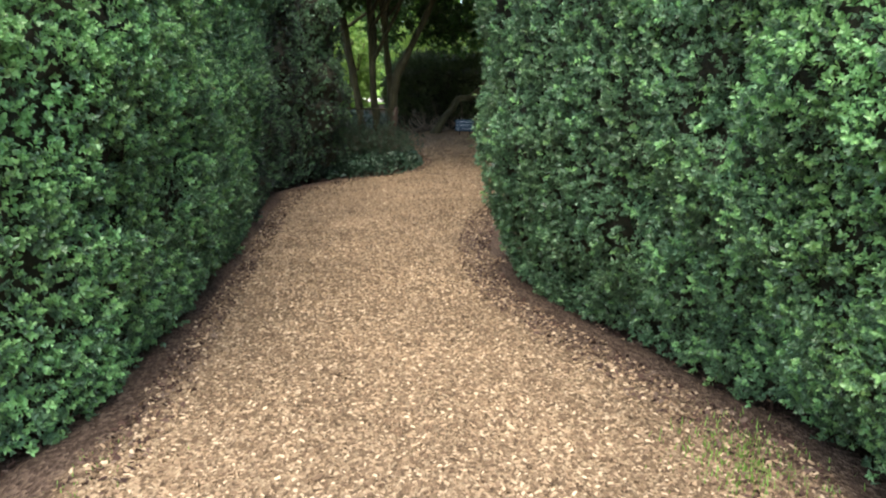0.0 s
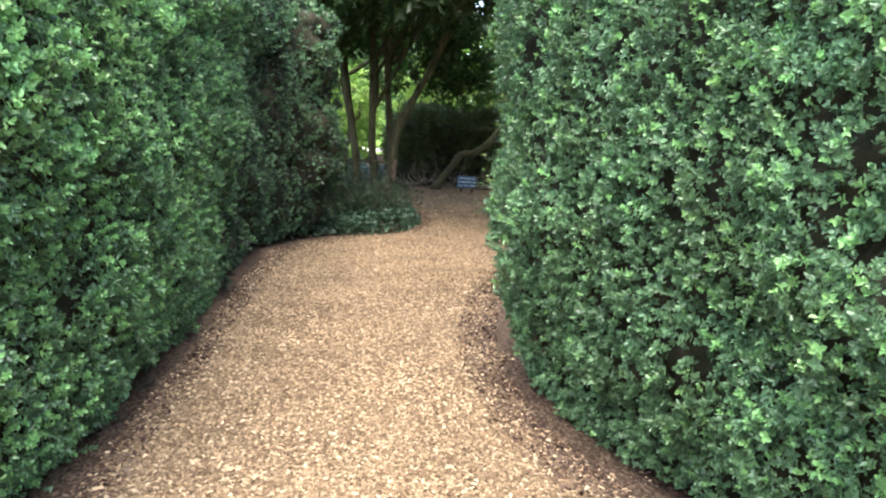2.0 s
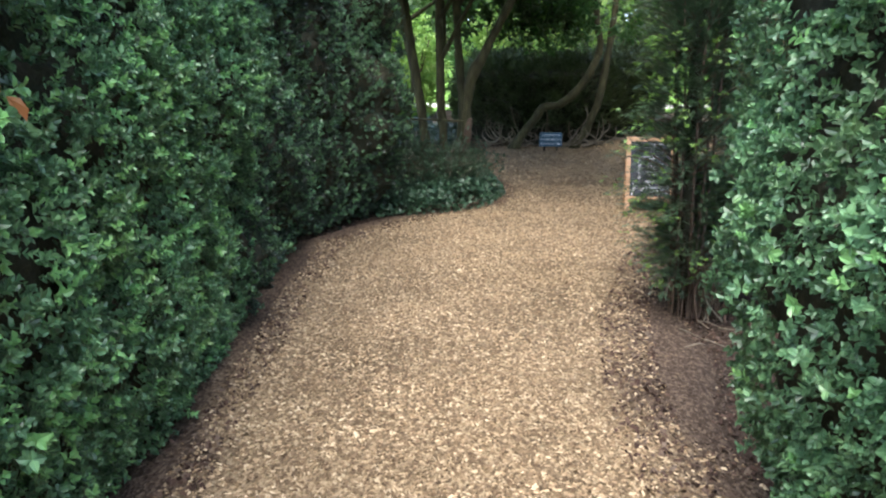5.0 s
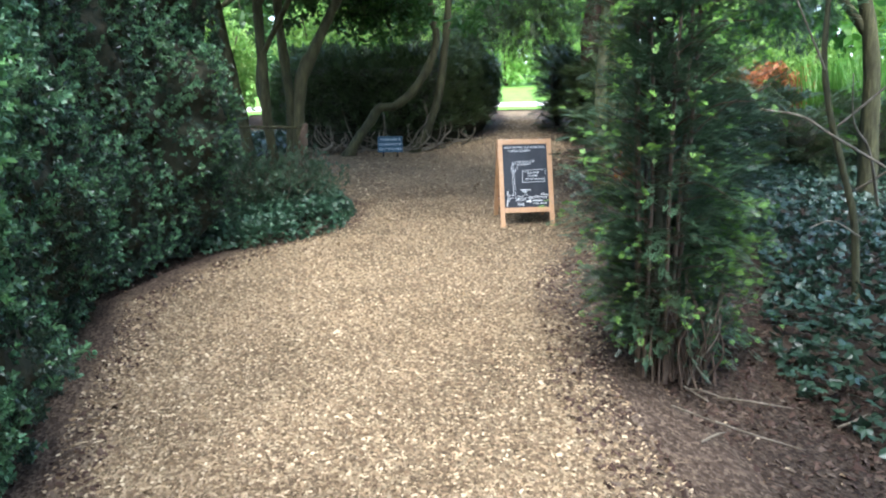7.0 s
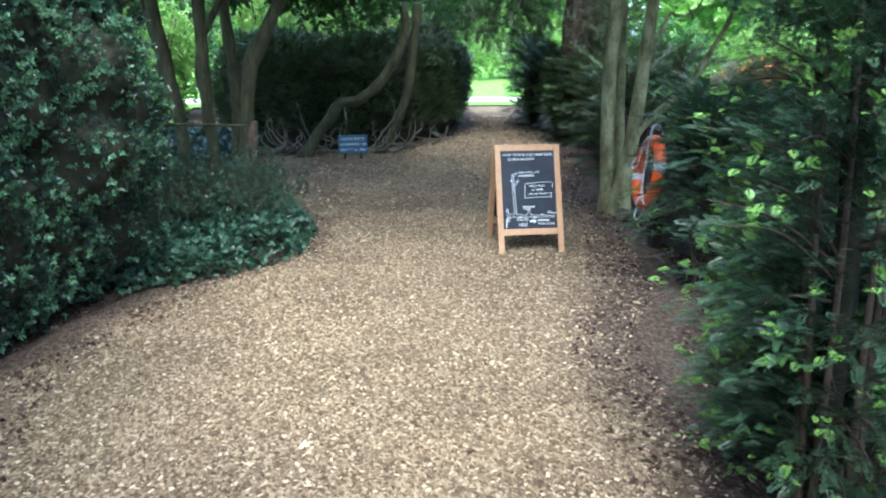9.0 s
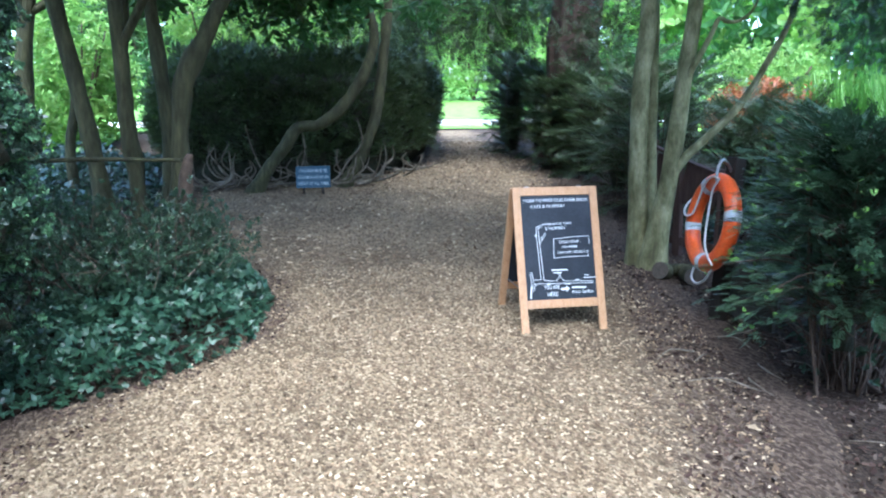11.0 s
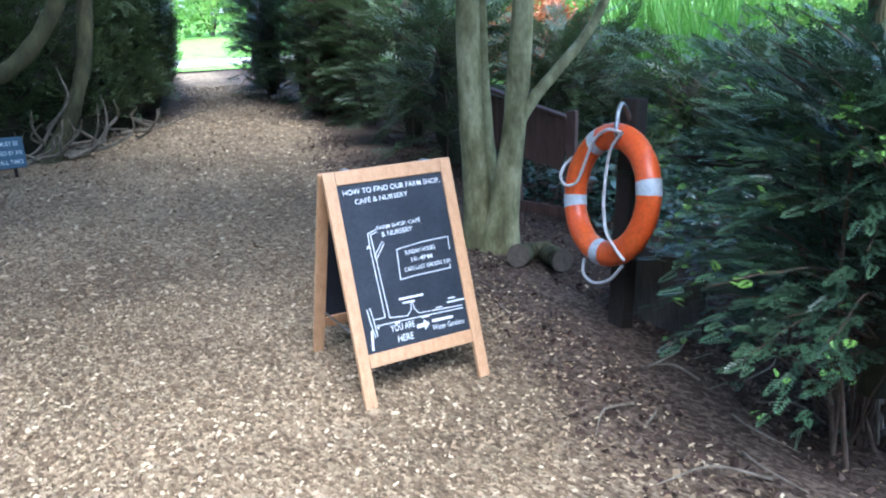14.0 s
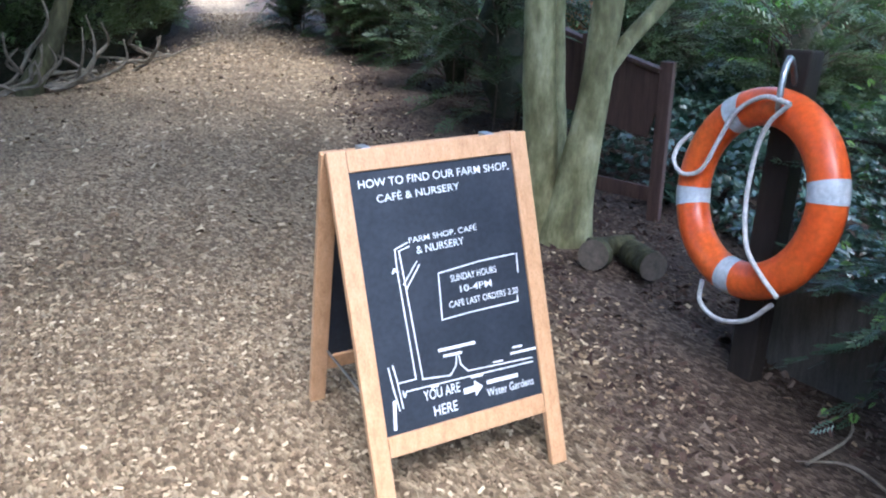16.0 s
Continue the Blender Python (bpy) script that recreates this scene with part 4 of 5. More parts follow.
def words(name, text, width, height, m, mat, parent, align="LEFT"):
    """Flat raised lettering, scaled to a width and a height, its lower left at m."""
    c = bpy.data.curves.new(name, "FONT")
    c.body, c.align_x, c.extrude, c.offset = text, "LEFT", 0.0, 0.003
    tmp = bpy.data.objects.new(name, c)
    scene.collection.objects.link(tmp)
    bpy.context.view_layer.update()
    me = bpy.data.meshes.new_from_object(tmp.evaluated_get(bpy.context.evaluated_depsgraph_get()))
    bpy.data.objects.remove(tmp)
    v = np.empty(len(me.vertices) * 3, np.float32)
    me.vertices.foreach_get("co", v)
    v = v.reshape(-1, 3)
    lo, hi = v.min(0), v.max(0)
    v[:, 0] = (v[:, 0] - lo[0]) * width / (hi[0] - lo[0])
    v[:, 1] = (v[:, 1] - lo[1]) * height / (hi[1] - lo[1])
    v[:, 2] = 0
    me.vertices.foreach_set("co", v.ravel())
    me.materials.clear()
    ob = link(name, me, mat, parent)
    ob.matrix_basis = m
    return ob


def strokes(bm, pts, w):
    """A hand-drawn line as a thin ribbon through points (u, v)."""
    for (a, b), (c, d) in zip(pts[:-1], pts[1:]):
        p, q = Vector((a, b, 0)), Vector((c, d, 0))
        s = Vector((-(q - p).y, (q - p).x, 0)).normalized() * w / 2
        e = (q - p).normalized() * w * 0.3
        bm.faces.new([bm.verts.new(x) for x in (p - e - s, q + e - s, q + e + s, p - e + s)])


board = thing("chalkboard_sign", pose(0.905, 14.03, 0.105, 0, 0, -3.5), "pine A-frame chalkboard with white handwritten directions, on path", "signboard")
LEAN_A, LONG, WIDE = 16.5, 1.05, 0.64
PW, PH, P0 = 0.53, 0.76, 0.235


def board_leaf(m, parent, front, LONG=1.05):
    """One leaf of the A-frame: two stiles, two rails and a panel, in the leaf's own plane (x across, z up it)."""
    f = part("frame" if front else "back_frame", bmesh.new(), PINE, parent)
    for sx in (-1, 1):
        bm = bmesh.new()
        box(bm, (0.056, 0.024, LONG), m @ pose(sx * (WIDE / 2 - 0.028), 0, LONG / 2), 0.004)
        part("stile", bm, PINE, parent)
    for z, h in ((LONG - 0.032, 0.062), (P0 - 0.032, 0.06)):
        bm = bmesh.new()
        box(bm, (WIDE - 0.114, 0.022, h), m @ pose(0, 0, z), 0.003)
        part("rail", bm, PINE, parent)
    bpy.data.objects.remove(f)
    bm = bmesh.new()
    box(bm, (PW + 0.006, 0.008, PH + 0.006), m @ pose(0, 0.002, P0 + PH / 2), 0.001)
    return part("chalk_panel", bm, BLACKBOARD, parent, "black chalk panel")


m_front = pose(0, 0, 0, -LEAN_A)
m_back = pose(0, 0.645, 0.03, LEAN_A + 1.0)
panel = board_leaf(m_front, board, True)
board_leaf(m_back, board, False, 1.015)
for sx in (-1, 1):
    bm = bmesh.new()
    box(bm, (0.03, 0.05, 0.03), pose(sx * 0.2, 0.32, LONG * math.cos(radians(LEAN_A)) - 0.012), 0.004)
    part("hinge", bm, STEEL, board, "steel hinge")
    bm = bmesh.new()
    box(bm, (0.006, 0.44, 0.008), pose(sx * 0.27, 0.325, 0.28), 0.001)
    part("stay", bm, STEEL, board, "thin steel stay")


def on_panel(u, v, tilt=0):
    """A place on the front panel: u across, v down it, both 0 to 1."""
    return m_front @ pose((u - 0.5) * PW, -0.0045, P0 + (1 - v) * PH, 90) @ pose(0, 0, 0, 0, 0, tilt)


for text, u0, v0, u1, v1, h, tilt in [
        ("HOW TO FIND OUR FARM SHOP,", 0.048, 0.078, 0.967, 0.075, 0.024, 0), ("CAFÉ & NURSERY", 0.14, 0.132, 0.636, 0.128, 0.024, 1),
        ("FARM SHOP, CAFÉ", 0.289, 0.303, 0.709, 0.291, 0.021, 1.5), ("& NURSERY", 0.325, 0.344, 0.619, 0.338, 0.02, 1.5),
        ("SUNDAY HOURS", 0.505, 0.475, 0.8, 0.468, 0.018, 1), ("10-4PM", 0.555, 0.522, 0.758, 0.524, 0.018, 0), ("CAFE LAST ORDERS 3:30", 0.475, 0.574, 0.925, 0.57, 0.017, 0.5),
        ("YOU ARE", 0.246, 0.905, 0.471, 0.909, 0.027, 0), ("HERE", 0.295, 0.973, 0.442, 0.975, 0.027, 0), ("Water Gardens", 0.635, 0.955, 0.949, 0.959, 0.022, 0)]:
    words("lettering", text, (u1 - u0) * PW, h * 1.12, on_panel(u0, v0, tilt), CHALK, panel)
bm = bmesh.new()


def uv(*pts):
    return [((u - 0.5) * PW, (0.5 - v) * PH) for u, v in pts]


for line, w in [([(0.277, 0.295), (0.2, 0.313), (0.196, 0.39), (0.215, 0.812)], 0.004), ([(0.285, 0.31), (0.222, 0.322), (0.228, 0.4), (0.255, 0.819)], 0.004),
                ([(0.222, 0.449), (0.317, 0.371)], 0.004), ([(0.235, 0.468), (0.33, 0.385)], 0.004), ([(0.168, 0.40), (0.18, 0.385), (0.2, 0.4)], 0.006),
                ([(0.092, 0.74), (0.105, 0.80), (0.118, 0.909)], 0.004), ([(0.065, 0.745), (0.08, 0.84), (0.098, 0.915)], 0.004), ([(0.112, 0.812), (0.215, 0.812)], 0.004),
                ([(0.13, 0.845), (0.136, 0.87), (0.15, 0.85), (0.42, 0.853), (0.96, 0.862)], 0.004), ([(0.255, 0.819), (0.421, 0.832), (0.465, 0.8), (0.475, 0.763)], 0.004),
                ([(0.49, 0.763), (0.495, 0.8), (0.535, 0.832), (0.961, 0.845)], 0.004),
                ([(0.435, 0.432), (0.7, 0.415), (0.93, 0.412)], 0.004), ([(0.945, 0.412), (0.94, 0.49)], 0.004), ([(0.915, 0.58), (0.914, 0.604), (0.6, 0.606), (0.42, 0.612), (0.435, 0.432)], 0.004),
                ([(0.374, 0.726), (0.597, 0.728)], 0.009), ([(0.399, 0.752), (0.507, 0.754)], 0.008), ([(0.822, 0.808), (0.99, 0.81)], 0.007), ([(0.84, 0.785), (0.9, 0.787)], 0.006),
                ([(0.057, 0.98), (0.073, 0.876)], 0.01), ([(0.3, 0.858), (0.34, 0.859)], 0.006), ([(0.55, 0.862), (0.62, 0.863)], 0.006), ([(0.7, 0.825), (0.76, 0.826)], 0.005),
                ([(0.648, 0.897), (0.842, 0.9)], 0.012)]:
    strokes(bm, uv(*line), w)
strokes(bm, uv((0.5, 0.909), (0.565, 0.907)), 0.018)
a, b, c = uv((0.562, 0.875), (0.615, 0.906), (0.562, 0.94))
bm.faces.new([bm.verts.new((x, y, 0)) for x, y in (c, b, a)])
chalk_map = part("chalk_map", bm, CHALK, panel, "sketch map in white chalk pen")
chalk_map.matrix_basis = on_panel(0.5, 0.5)

# ---- lifebuoy on its post ----
HX, HY = 2.17, 14.1
post = thing("lifebuoy_post", at_place(HX, HY), "dark timber post with steel hook holding lifebuoy", "post")
bm = bmesh.new()
box(bm, (0.1, 0.1, 1.3), pose(0.06, 0, 0.57, 0, 4.5, 8), 0.008)
part("post", bm, POSTWOOD, post)
limb("hook", [(2.26, 14.1, 1.16, 0.011), (2.2, 14.08, 1.25, 0.011), (2.13, 14.05, 1.3, 0.011), (2.08, 14.03, 1.26, 0.011), (2.06, 14.02, 1.17, 0.011), (2.08, 14.03, 1.13, 0.011)], STEEL, post, "bent steel hook", seg=8, rough=0)
bm = bmesh.new()
box(bm, (0.04, 0.75, 0.05), pose(0.16, -0.42, 0.93, -6, 0, -14), 0.006)
part("rail", bm, POSTWOOD, post, "black painted rail")

buoy = thing("lifebuoy", pose(2.09, 14.09, 0.835, 0, 9, -9), "orange plastic lifebuoy with silver tape and white rope", "lifebuoy")
R0, RA, RB = 0.305, 0.066, 0.058


def ring_part(name, a0, a1, grow, mat, label="", n=96):
    """A stretch of the ring between two angles, flattened in section."""
    full = a1 - a0 >= 359.9
    k = n if full else max(4, int(n * (a1 - a0) / 360) + 1)
    a = np.radians(np.linspace(a0, a1, k, endpoint=not full))
    b = np.linspace(0, 2 * np.pi, 24, endpoint=False)
    rr = R0 + (RA + grow) * np.cos(b)[None]
    v = np.stack([np.repeat(((RB + grow) * np.sin(b))[None], k, 0), rr * np.cos(a)[:, None], rr * np.sin(a)[:, None]], -1).reshape(-1, 3)
    i = np.arange(k if full else k - 1)[:, None]
    j = np.arange(24)[None]
    f = np.stack([i * 24 + j, i * 24 + (j + 1) % 24, ((i + 1) % k) * 24 + (j + 1) % 24, ((i + 1) % k) * 24 + j], -1).reshape(-1, 4)
    return link(name, quad_mesh(name, v, f, True), mat, buoy, label)


ring_part("ring", 0, 360, 0, ORANGE)
for a in (-15, 60, 165, 270):
    ring_part("tape", a - 6.5, a + 6.5, 0.002, TAPE, "silver reflective tape")


def buoy_rope(pts):
    v, f, top = tube([(x, u * 0.37, w * 0.37, 0.0085) for x, u, w in pts], n=8, seg=8, rough=0)
    link("rope", quad_mesh("rope", v[:-2], f, True), ROPE, buoy, "white grab rope")


buoy_rope([(-0.075, -.34, .88), (-0.078, -.03, .9), (-0.07, .28, .72), (-0.06, .45, .41), (-0.06, .59, .1), (-0.075, .79, .01), (-0.06, 1.02, .1), (-0.03, 1.09, .26), (0, 1.02, .41)])
buoy_rope([(-0.075, -.34, .88), (-0.07, -.14, .67), (-0.05, -.03, .36), (-0.05, -.07, -.1), (-0.06, -.24, -.46), (-0.072, -.52, -.64), (-0.07, -.74, -.76)])
buoy_rope([(-0.05, -.66, -.86), (-0.04, -.4, -1.12), (-0.03, -.03, -1.26), (-0.02, .28, -1.2), (0, .38, -1.0)])

bm = bmesh.new()
box(bm, (0.035, 0.55, 0.46), pose(0, 0, 0.2, 9, -7, 0), 0.005)
plank = part("plank", bm, GREYWOOD)
plank.matrix_basis = at_place(2.36, 13.98, 0, 6)
tagged(plank, "weathered grey board standing behind lifebuoy post", "board")

# ---- low brown fence ----
fence = thing("wooden_fence", at_place(2.9, 16.0), "low brown stained timber fence behind tree", "fence")
fo = np.array(fence.matrix_basis.translation)
FP = [(2.84, 16.28, 1.33), (2.98, 15.98, 1.21), (3.2, 15.58, 1.06)]
for j, (x, y, z) in enumerate(FP):
    g = float(ground_z(x, y))
    bm = bmesh.new()
    box(bm, (0.075, 0.075, z - g + 0.12), pose(x - fo[0], y - fo[1], (z + g) / 2 - fo[2] - 0.02, 3 if j % 2 else -2, 0, -62), 0.006)
    part("fence_post", bm, FENCE, fence)
for (x0, y0, z0), (x1, y1, z1) in zip(FP[:-1], FP[1:]):
    l = math.hypot(x1 - x0, y1 - y0)
    for share, h in ((0.74, 0.4), (0.12, 0.09)):
        za, zb = float(ground_z(x0, y0)) + (z0 - float(ground_z(x0, y0))) * share, float(ground_z(x1, y1)) + (z1 - float(ground_z(x1, y1))) * share
        bm = bmesh.new()
        box(bm, (l - 0.05, 0.022, h), pose((x0 + x1) / 2 - fo[0], (y0 + y1) / 2 - fo[1], (za + zb) / 2 - fo[2], 0, math.degrees(math.atan2(za - zb, l)), math.degrees(math.atan2(y1 - y0, x1 - x0))), 0.004)
        part("fence_board", bm, FENCE, fence)
    bm = bmesh.new()
    box(bm, (l - 0.04, 0.09, 0.025), pose((x0 + x1) / 2 - fo[0], (y0 + y1) / 2 - fo[1], (z0 + z1) / 2 - fo[2] - 0.02, 0, math.degrees(math.atan2(z0 - z1, l)), math.degrees(math.atan2(y1 - y0, x1 - x0))), 0.004)
    part("capping", bm, FENCE, fence)

# ---- cut logs ----


def log(x, y, r, l, rz, tilt):
    e = thing("log", at_place(x, y, r * 0.92), "short sawn log with dark cut end lying by tree", "log")
    c = e.matrix_basis.translation
    d = Vector((math.cos(radians(rz)) * math.cos(radians(tilt)), math.sin(radians(rz)) * math.cos(radians(tilt)), math.sin(radians(tilt))))
    pts = [(*(c + d * l * s), r * k) for s, k in ((-0.5, 1), (-0.17, 1.04), (0.17, 0.98), (0.5, 1.0))]
    v, f, top = tube(pts, n=3, seg=18, rough=0.08, seed=int(x * 100))
    n = len(v) - 2
    o = np.array(c)
    link("bark", quad_mesh("bark", v[:-2] - o, f, True), BARK, e)
    for k0, s in ((0, -1), (n - 18, 1)):
        me = bpy.data.meshes.new("cut_end")
        ring = v[k0:k0 + 18] - o + np.array(d) * s * 0.002
        me.from_pydata(ring.tolist(), [], [tuple(range(18))[::s]])
        link("cut_end", me, LOGEND, e, "dark weathered sawn end")


log(2.32, 15.12, 0.078, 0.12, 215, 14)
log(2.5, 14.98, 0.07, 0.26, 250, 4)
log(2.5, 15.2, 0.055, 0.24, 160, 0)

# ---- small blue notice ----
notice = thing("notice_sign", pose(-0.34, 19.75, float(ground_z(0, 19.75)), 0, 0, -4), "small dark blue notice with white lettering on short stakes", "sign")
bm = bmesh.new()
box(bm, (0.47, 0.02, 0.30), pose(0, 0, 0.26, -12), 0.004)
plate = part("plate", bm, SIGNBLUE, notice)
for sx in (-1, 1):
    bm = bmesh.new()
    box(bm, (0.03, 0.02, 0.3), pose(sx * 0.13, 0.03, 0.09), 0.003)
    part("stake", bm, POSTWOOD, notice)
for k, (text, w) in enumerate([("CHILDREN MUST BE", 0.38), ("ACCOMPANIED BY AN", 0.42), ("ADULT AT ALL TIMES", 0.42)]):
    words("lettering", text, w, 0.042, pose(0, 0, 0.26, -12) @ pose(-w / 2, -0.0115, 0.065 - k * 0.088, 90), SIGNWHITE, plate)

# ---- ivy ----


def in_outline(n, outline, rng):
    p = np.array(outline)
    lo, hi = p.min(0), p.max(0)
    q = rng.uniform(lo, hi, (n * 3, 2))
    inside = np.zeros(len(q), bool)
    for (x0, y0), (x1, y1) in zip(p, np.roll(p, -1, 0)):
        c = ((y0 > q[:, 1]) != (y1 > q[:, 1])) & (q[:, 0] < (x1 - x0) * (q[:, 1] - y0) / (y1 - y0 + 1e-12) + x0)
        inside ^= c
    return q[inside][:n]


def ivy_leaf(size, seed):
    """A cupped leaf of three blunt lobes, in quads."""
    r = np.random.default_rng(seed)
    a = np.array([-150, -100, -55, -28, 0, 28, 55, 100, 150])
    d = np.array([0.38, 0.5, 0.62, 0.45, 0.95, 0.45, 0.62, 0.5, 0.38]) * size
    v = [np.array([0, 0, 0.0])] + [np.array([np.sin(radians(x)) * y, -0.16 * y * y / size + r.normal(0, 0.04) * size, np.cos(radians(x)) * y]) for x, y in zip(a, d)]
    return np.array(v), np.array([[0, 1, 2, 3], [0, 3, 4, 5], [0, 5, 6, 7], [0, 7, 8, 9]])


IVY_T = [ivy_leaf(0.05, 1), ivy_leaf(0.062, 2), ivy_leaf(0.042, 3)]


def ivy_bed(label, outline, count, height, mat, seed, size=(0.8, 1.3), name="ivy"):
    rng = np.random.default_rng(seed)
    q = in_outline(count, outline, rng)
    p = np.array(outline)
    edge = np.full(len(q), 9.0)
    for a, b in zip(p, np.roll(p, -1, 0)):
        t = np.clip(((q - a) @ (b - a)) / ((b - a) @ (b - a)), 0, 1)
        edge = np.minimum(edge, np.linalg.norm(q - (a + t[:, None] * (b - a)), axis=1))
    h = height * (1 - np.exp(-edge / 0.16)) * (0.6 + 0.8 * vnoise(np.c_[q, 0 * edge], 2.2, seed))
    z = ground_z(q[:, 0], q[:, 1]) + 0.02 + h * (0.55 + 0.45 * rng.random(len(q)))
    pos = np.c_[q, z]
    c = q.mean(0)
    ax = np.c_[(q - c) * 0.25, np.full(len(q), 0.25)] + rng.normal(0, 0.5, pos.shape)
    ob = foliage(name, IVY_T, pos, ax, rng.uniform(*size, len(q)), mat, None, "", True, rng)
    return tagged(ob, label, "ivy", kind="stuff")


ivy_bed("mound of glossy green ivy beside path", [(-2.65, 13.3), (-1.95, 13.62), (-1.25, 14.3), (-1.08, 15.3), (-1.25, 16.0), (-1.6, 16.4), (-2.6, 16.3), (-3.0, 14.4)], 5200, 0.3, IVY, 401)
ivy_bed("dark ivy carpet under yews", [(1.15, 8.2), (1.15, 9.1), (1.5, 9.9), (2.3, 11.4), (3.0, 12.6), (3.2, 14.2), (3.3, 15.4), (4.2, 16.4), (7.5, 16.5), (6.5, 11.0), (4.0, 7.6)], 11000, 0.16, IVY_DARK, 402, (0.9, 1.6))
ivy_bed("dark low ground cover among tree trunks", [(-5.2, 15.8), (-3.0, 16.9), (-2.1, 17.6), (-1.9, 18.8), (-2.1, 20.6), (-2.6, 22.4), (-4.2, 22.4), (-5.2, 19.0)], 6000, 0.45, IVY_DARK, 404, (1.0, 1.7))
ivy_bed("dark ivy on bank behind fence", [(3.3, 15.7), (3.6, 17.4), (5.0, 19.5), (7.6, 19.0), (8.0, 16.6), (4.2, 15.4)], 4500, 0.25, IVY_DARK, 403, (1.0, 1.8))

# ---- twiggy shrub in front of the trees ----


def twiggy(label, x, y, r, h, seed, leaves, mat=BOX_DARK, twigs=70, dead=0.4):
    rng = np.random.default_rng(seed)
    e = thing("shrub", at_place(x, y), label, "shrub")
    o = np.array(e.matrix_basis.translation)
    live, bare = [], []
    ends = []
    for k in range(twigs):
        a, tilt = rng.random() * 6.28, rng.uniform(0.15, 1.2)
        l = h * rng.uniform(0.6, 1.05)
        d = np.array([np.cos(a) * np.sin(tilt) * r / h * 1.1, np.sin(a) * np.sin(tilt) * r / h * 1.1, np.cos(tilt * 0.7)])
        b = o + np.array([rng.normal(0, r * 0.25), rng.normal(0, r * 0.25), 0])
        m = b + d * l * 0.5 + rng.normal(0, 0.05, 3)
        q = b + d * l + rng.normal(0, 0.06, 3)
        (bare if rng.random() < dead else live).append([(*b, 0.009), (*m, 0.006), (*q, 0.002)])
        for s in rng.uniform(0.35, 1, max(1, leaves // twigs)):
            ends.append(b + (q - b) * s + rng.normal(0, 0.07, 3))
    if live:
        tagged(many_tubes("twig_tangle", live, TWIG, e, "thin brown twigs"), kind="stuff")
    if bare:
        tagged(many_tubes("dead_twig_tangle", bare, DEAD, e, "pale dead twigs"), kind="stuff")
    ends = np.array(ends)
    ends[:, 2] = np.maximum(ends[:, 2], o[2] + 0.03)
    foliage("foliage", BOX_T, ends, unit(ends - o) + rng.normal(0, 0.4, ends.shape), rng.uniform(1.0, 1.7, len(ends)), mat, e, "", None, rng)
    return e


twiggy("straggly half-bare box shrub above ivy", -2.15, 15.1, 0.72, 0.8, 411, 1500, YEW, twigs=90, dead=0.4)
twiggy("straggly bare shrub beside ivy", -1.75, 15.9, 0.5, 0.75, 412, 700, YEW, dead=0.55)
twiggy("straggly shrub under trees", -2.9, 15.9, 0.7, 0.9, 413, 1100, YEW)
twiggy("bare brown twigs at foot of yew", 2.15, 12.7, 0.4, 0.55, 414, 60, YEW, 60, 0.06)
twiggy("bare brown twigs at foot of narrow yew", 0.65, 9.35, 0.3, 0.7, 415, 60, YEW, 60, 0.15)

barrier = thing("rustic_barrier", at_place(-1.76, 16.25), "old rail and broken stump post among trees", "fence")
limb("rail", [(-3.3, 16.3, 1.24, 0.022), (-2.6, 16.25, 1.27, 0.02), (-1.76, 16.2, 1.25, 0.018)], BARK, barrier, seg=7)
limb("post", [(-1.76, 16.25, 0.2, 0.055), (-1.78, 16.24, 0.7, 0.05), (-1.75, 16.22, 1.12, 0.06), (-1.7, 16.2, 1.3, 0.03)], TWIG, barrier, "rotten brown post", seg=9, rough=0.35)

bare_tree = thing("bare_sapling", at_place(2.45, 10.5), "thin leafless grey sapling with crossing branches", "tree")
limb("trunk", [(2.55, 10.5, 0.0, 0.032), (2.48, 10.5, 0.63, 0.027), (2.34, 10.5, 1.08, 0.024), (2.2, 10.5, 1.52, 0.022), (2.14, 10.5, 2.0, 0.02), (2.2, 10.5, 3.0, 0.012)], BARK, bare_tree, seg=8)
for k, l in enumerate([[(2.3, 10.0, 1.1, 0.0104), (1.9, 10.0, 1.32, 0.0091), (1.69, 10.0, 1.44, 0.0078), (1.41, 10.0, 1.49, 0.0046)],
                       [(2.5, 10.3, 0.8, 0.0117), (2.25, 10.1, 1.2, 0.0091), (2.05, 10.0, 1.4, 0.0065), (1.95, 9.9, 1.7, 0.0033)],
                       [(2.4, 10.4, 0.9, 0.0104), (2.6, 10.0, 1.25, 0.0084), (2.75, 9.8, 1.6, 0.0052)],
                       [(2.25, 10.45, 1.35, 0.0104), (2.6, 10.2, 1.75, 0.0078), (2.9, 10.0, 1.95, 0.0046)],
                       [(2.5, 10.45, 0.55, 0.0078), (2.1, 10.2, 0.72, 0.0059), (1.8, 10.0, 0.72, 0.0033)],
                       [(2.18, 10.5, 1.7, 0.0091), (1.9, 10.4, 2.1, 0.0065), (1.75, 10.4, 2.4, 0.0039)]]):
    limb("branch", l, DEAD, bare_tree, "bare grey branch", seg=6, n=5, seed=k)

# ---- reeds and tufts ----


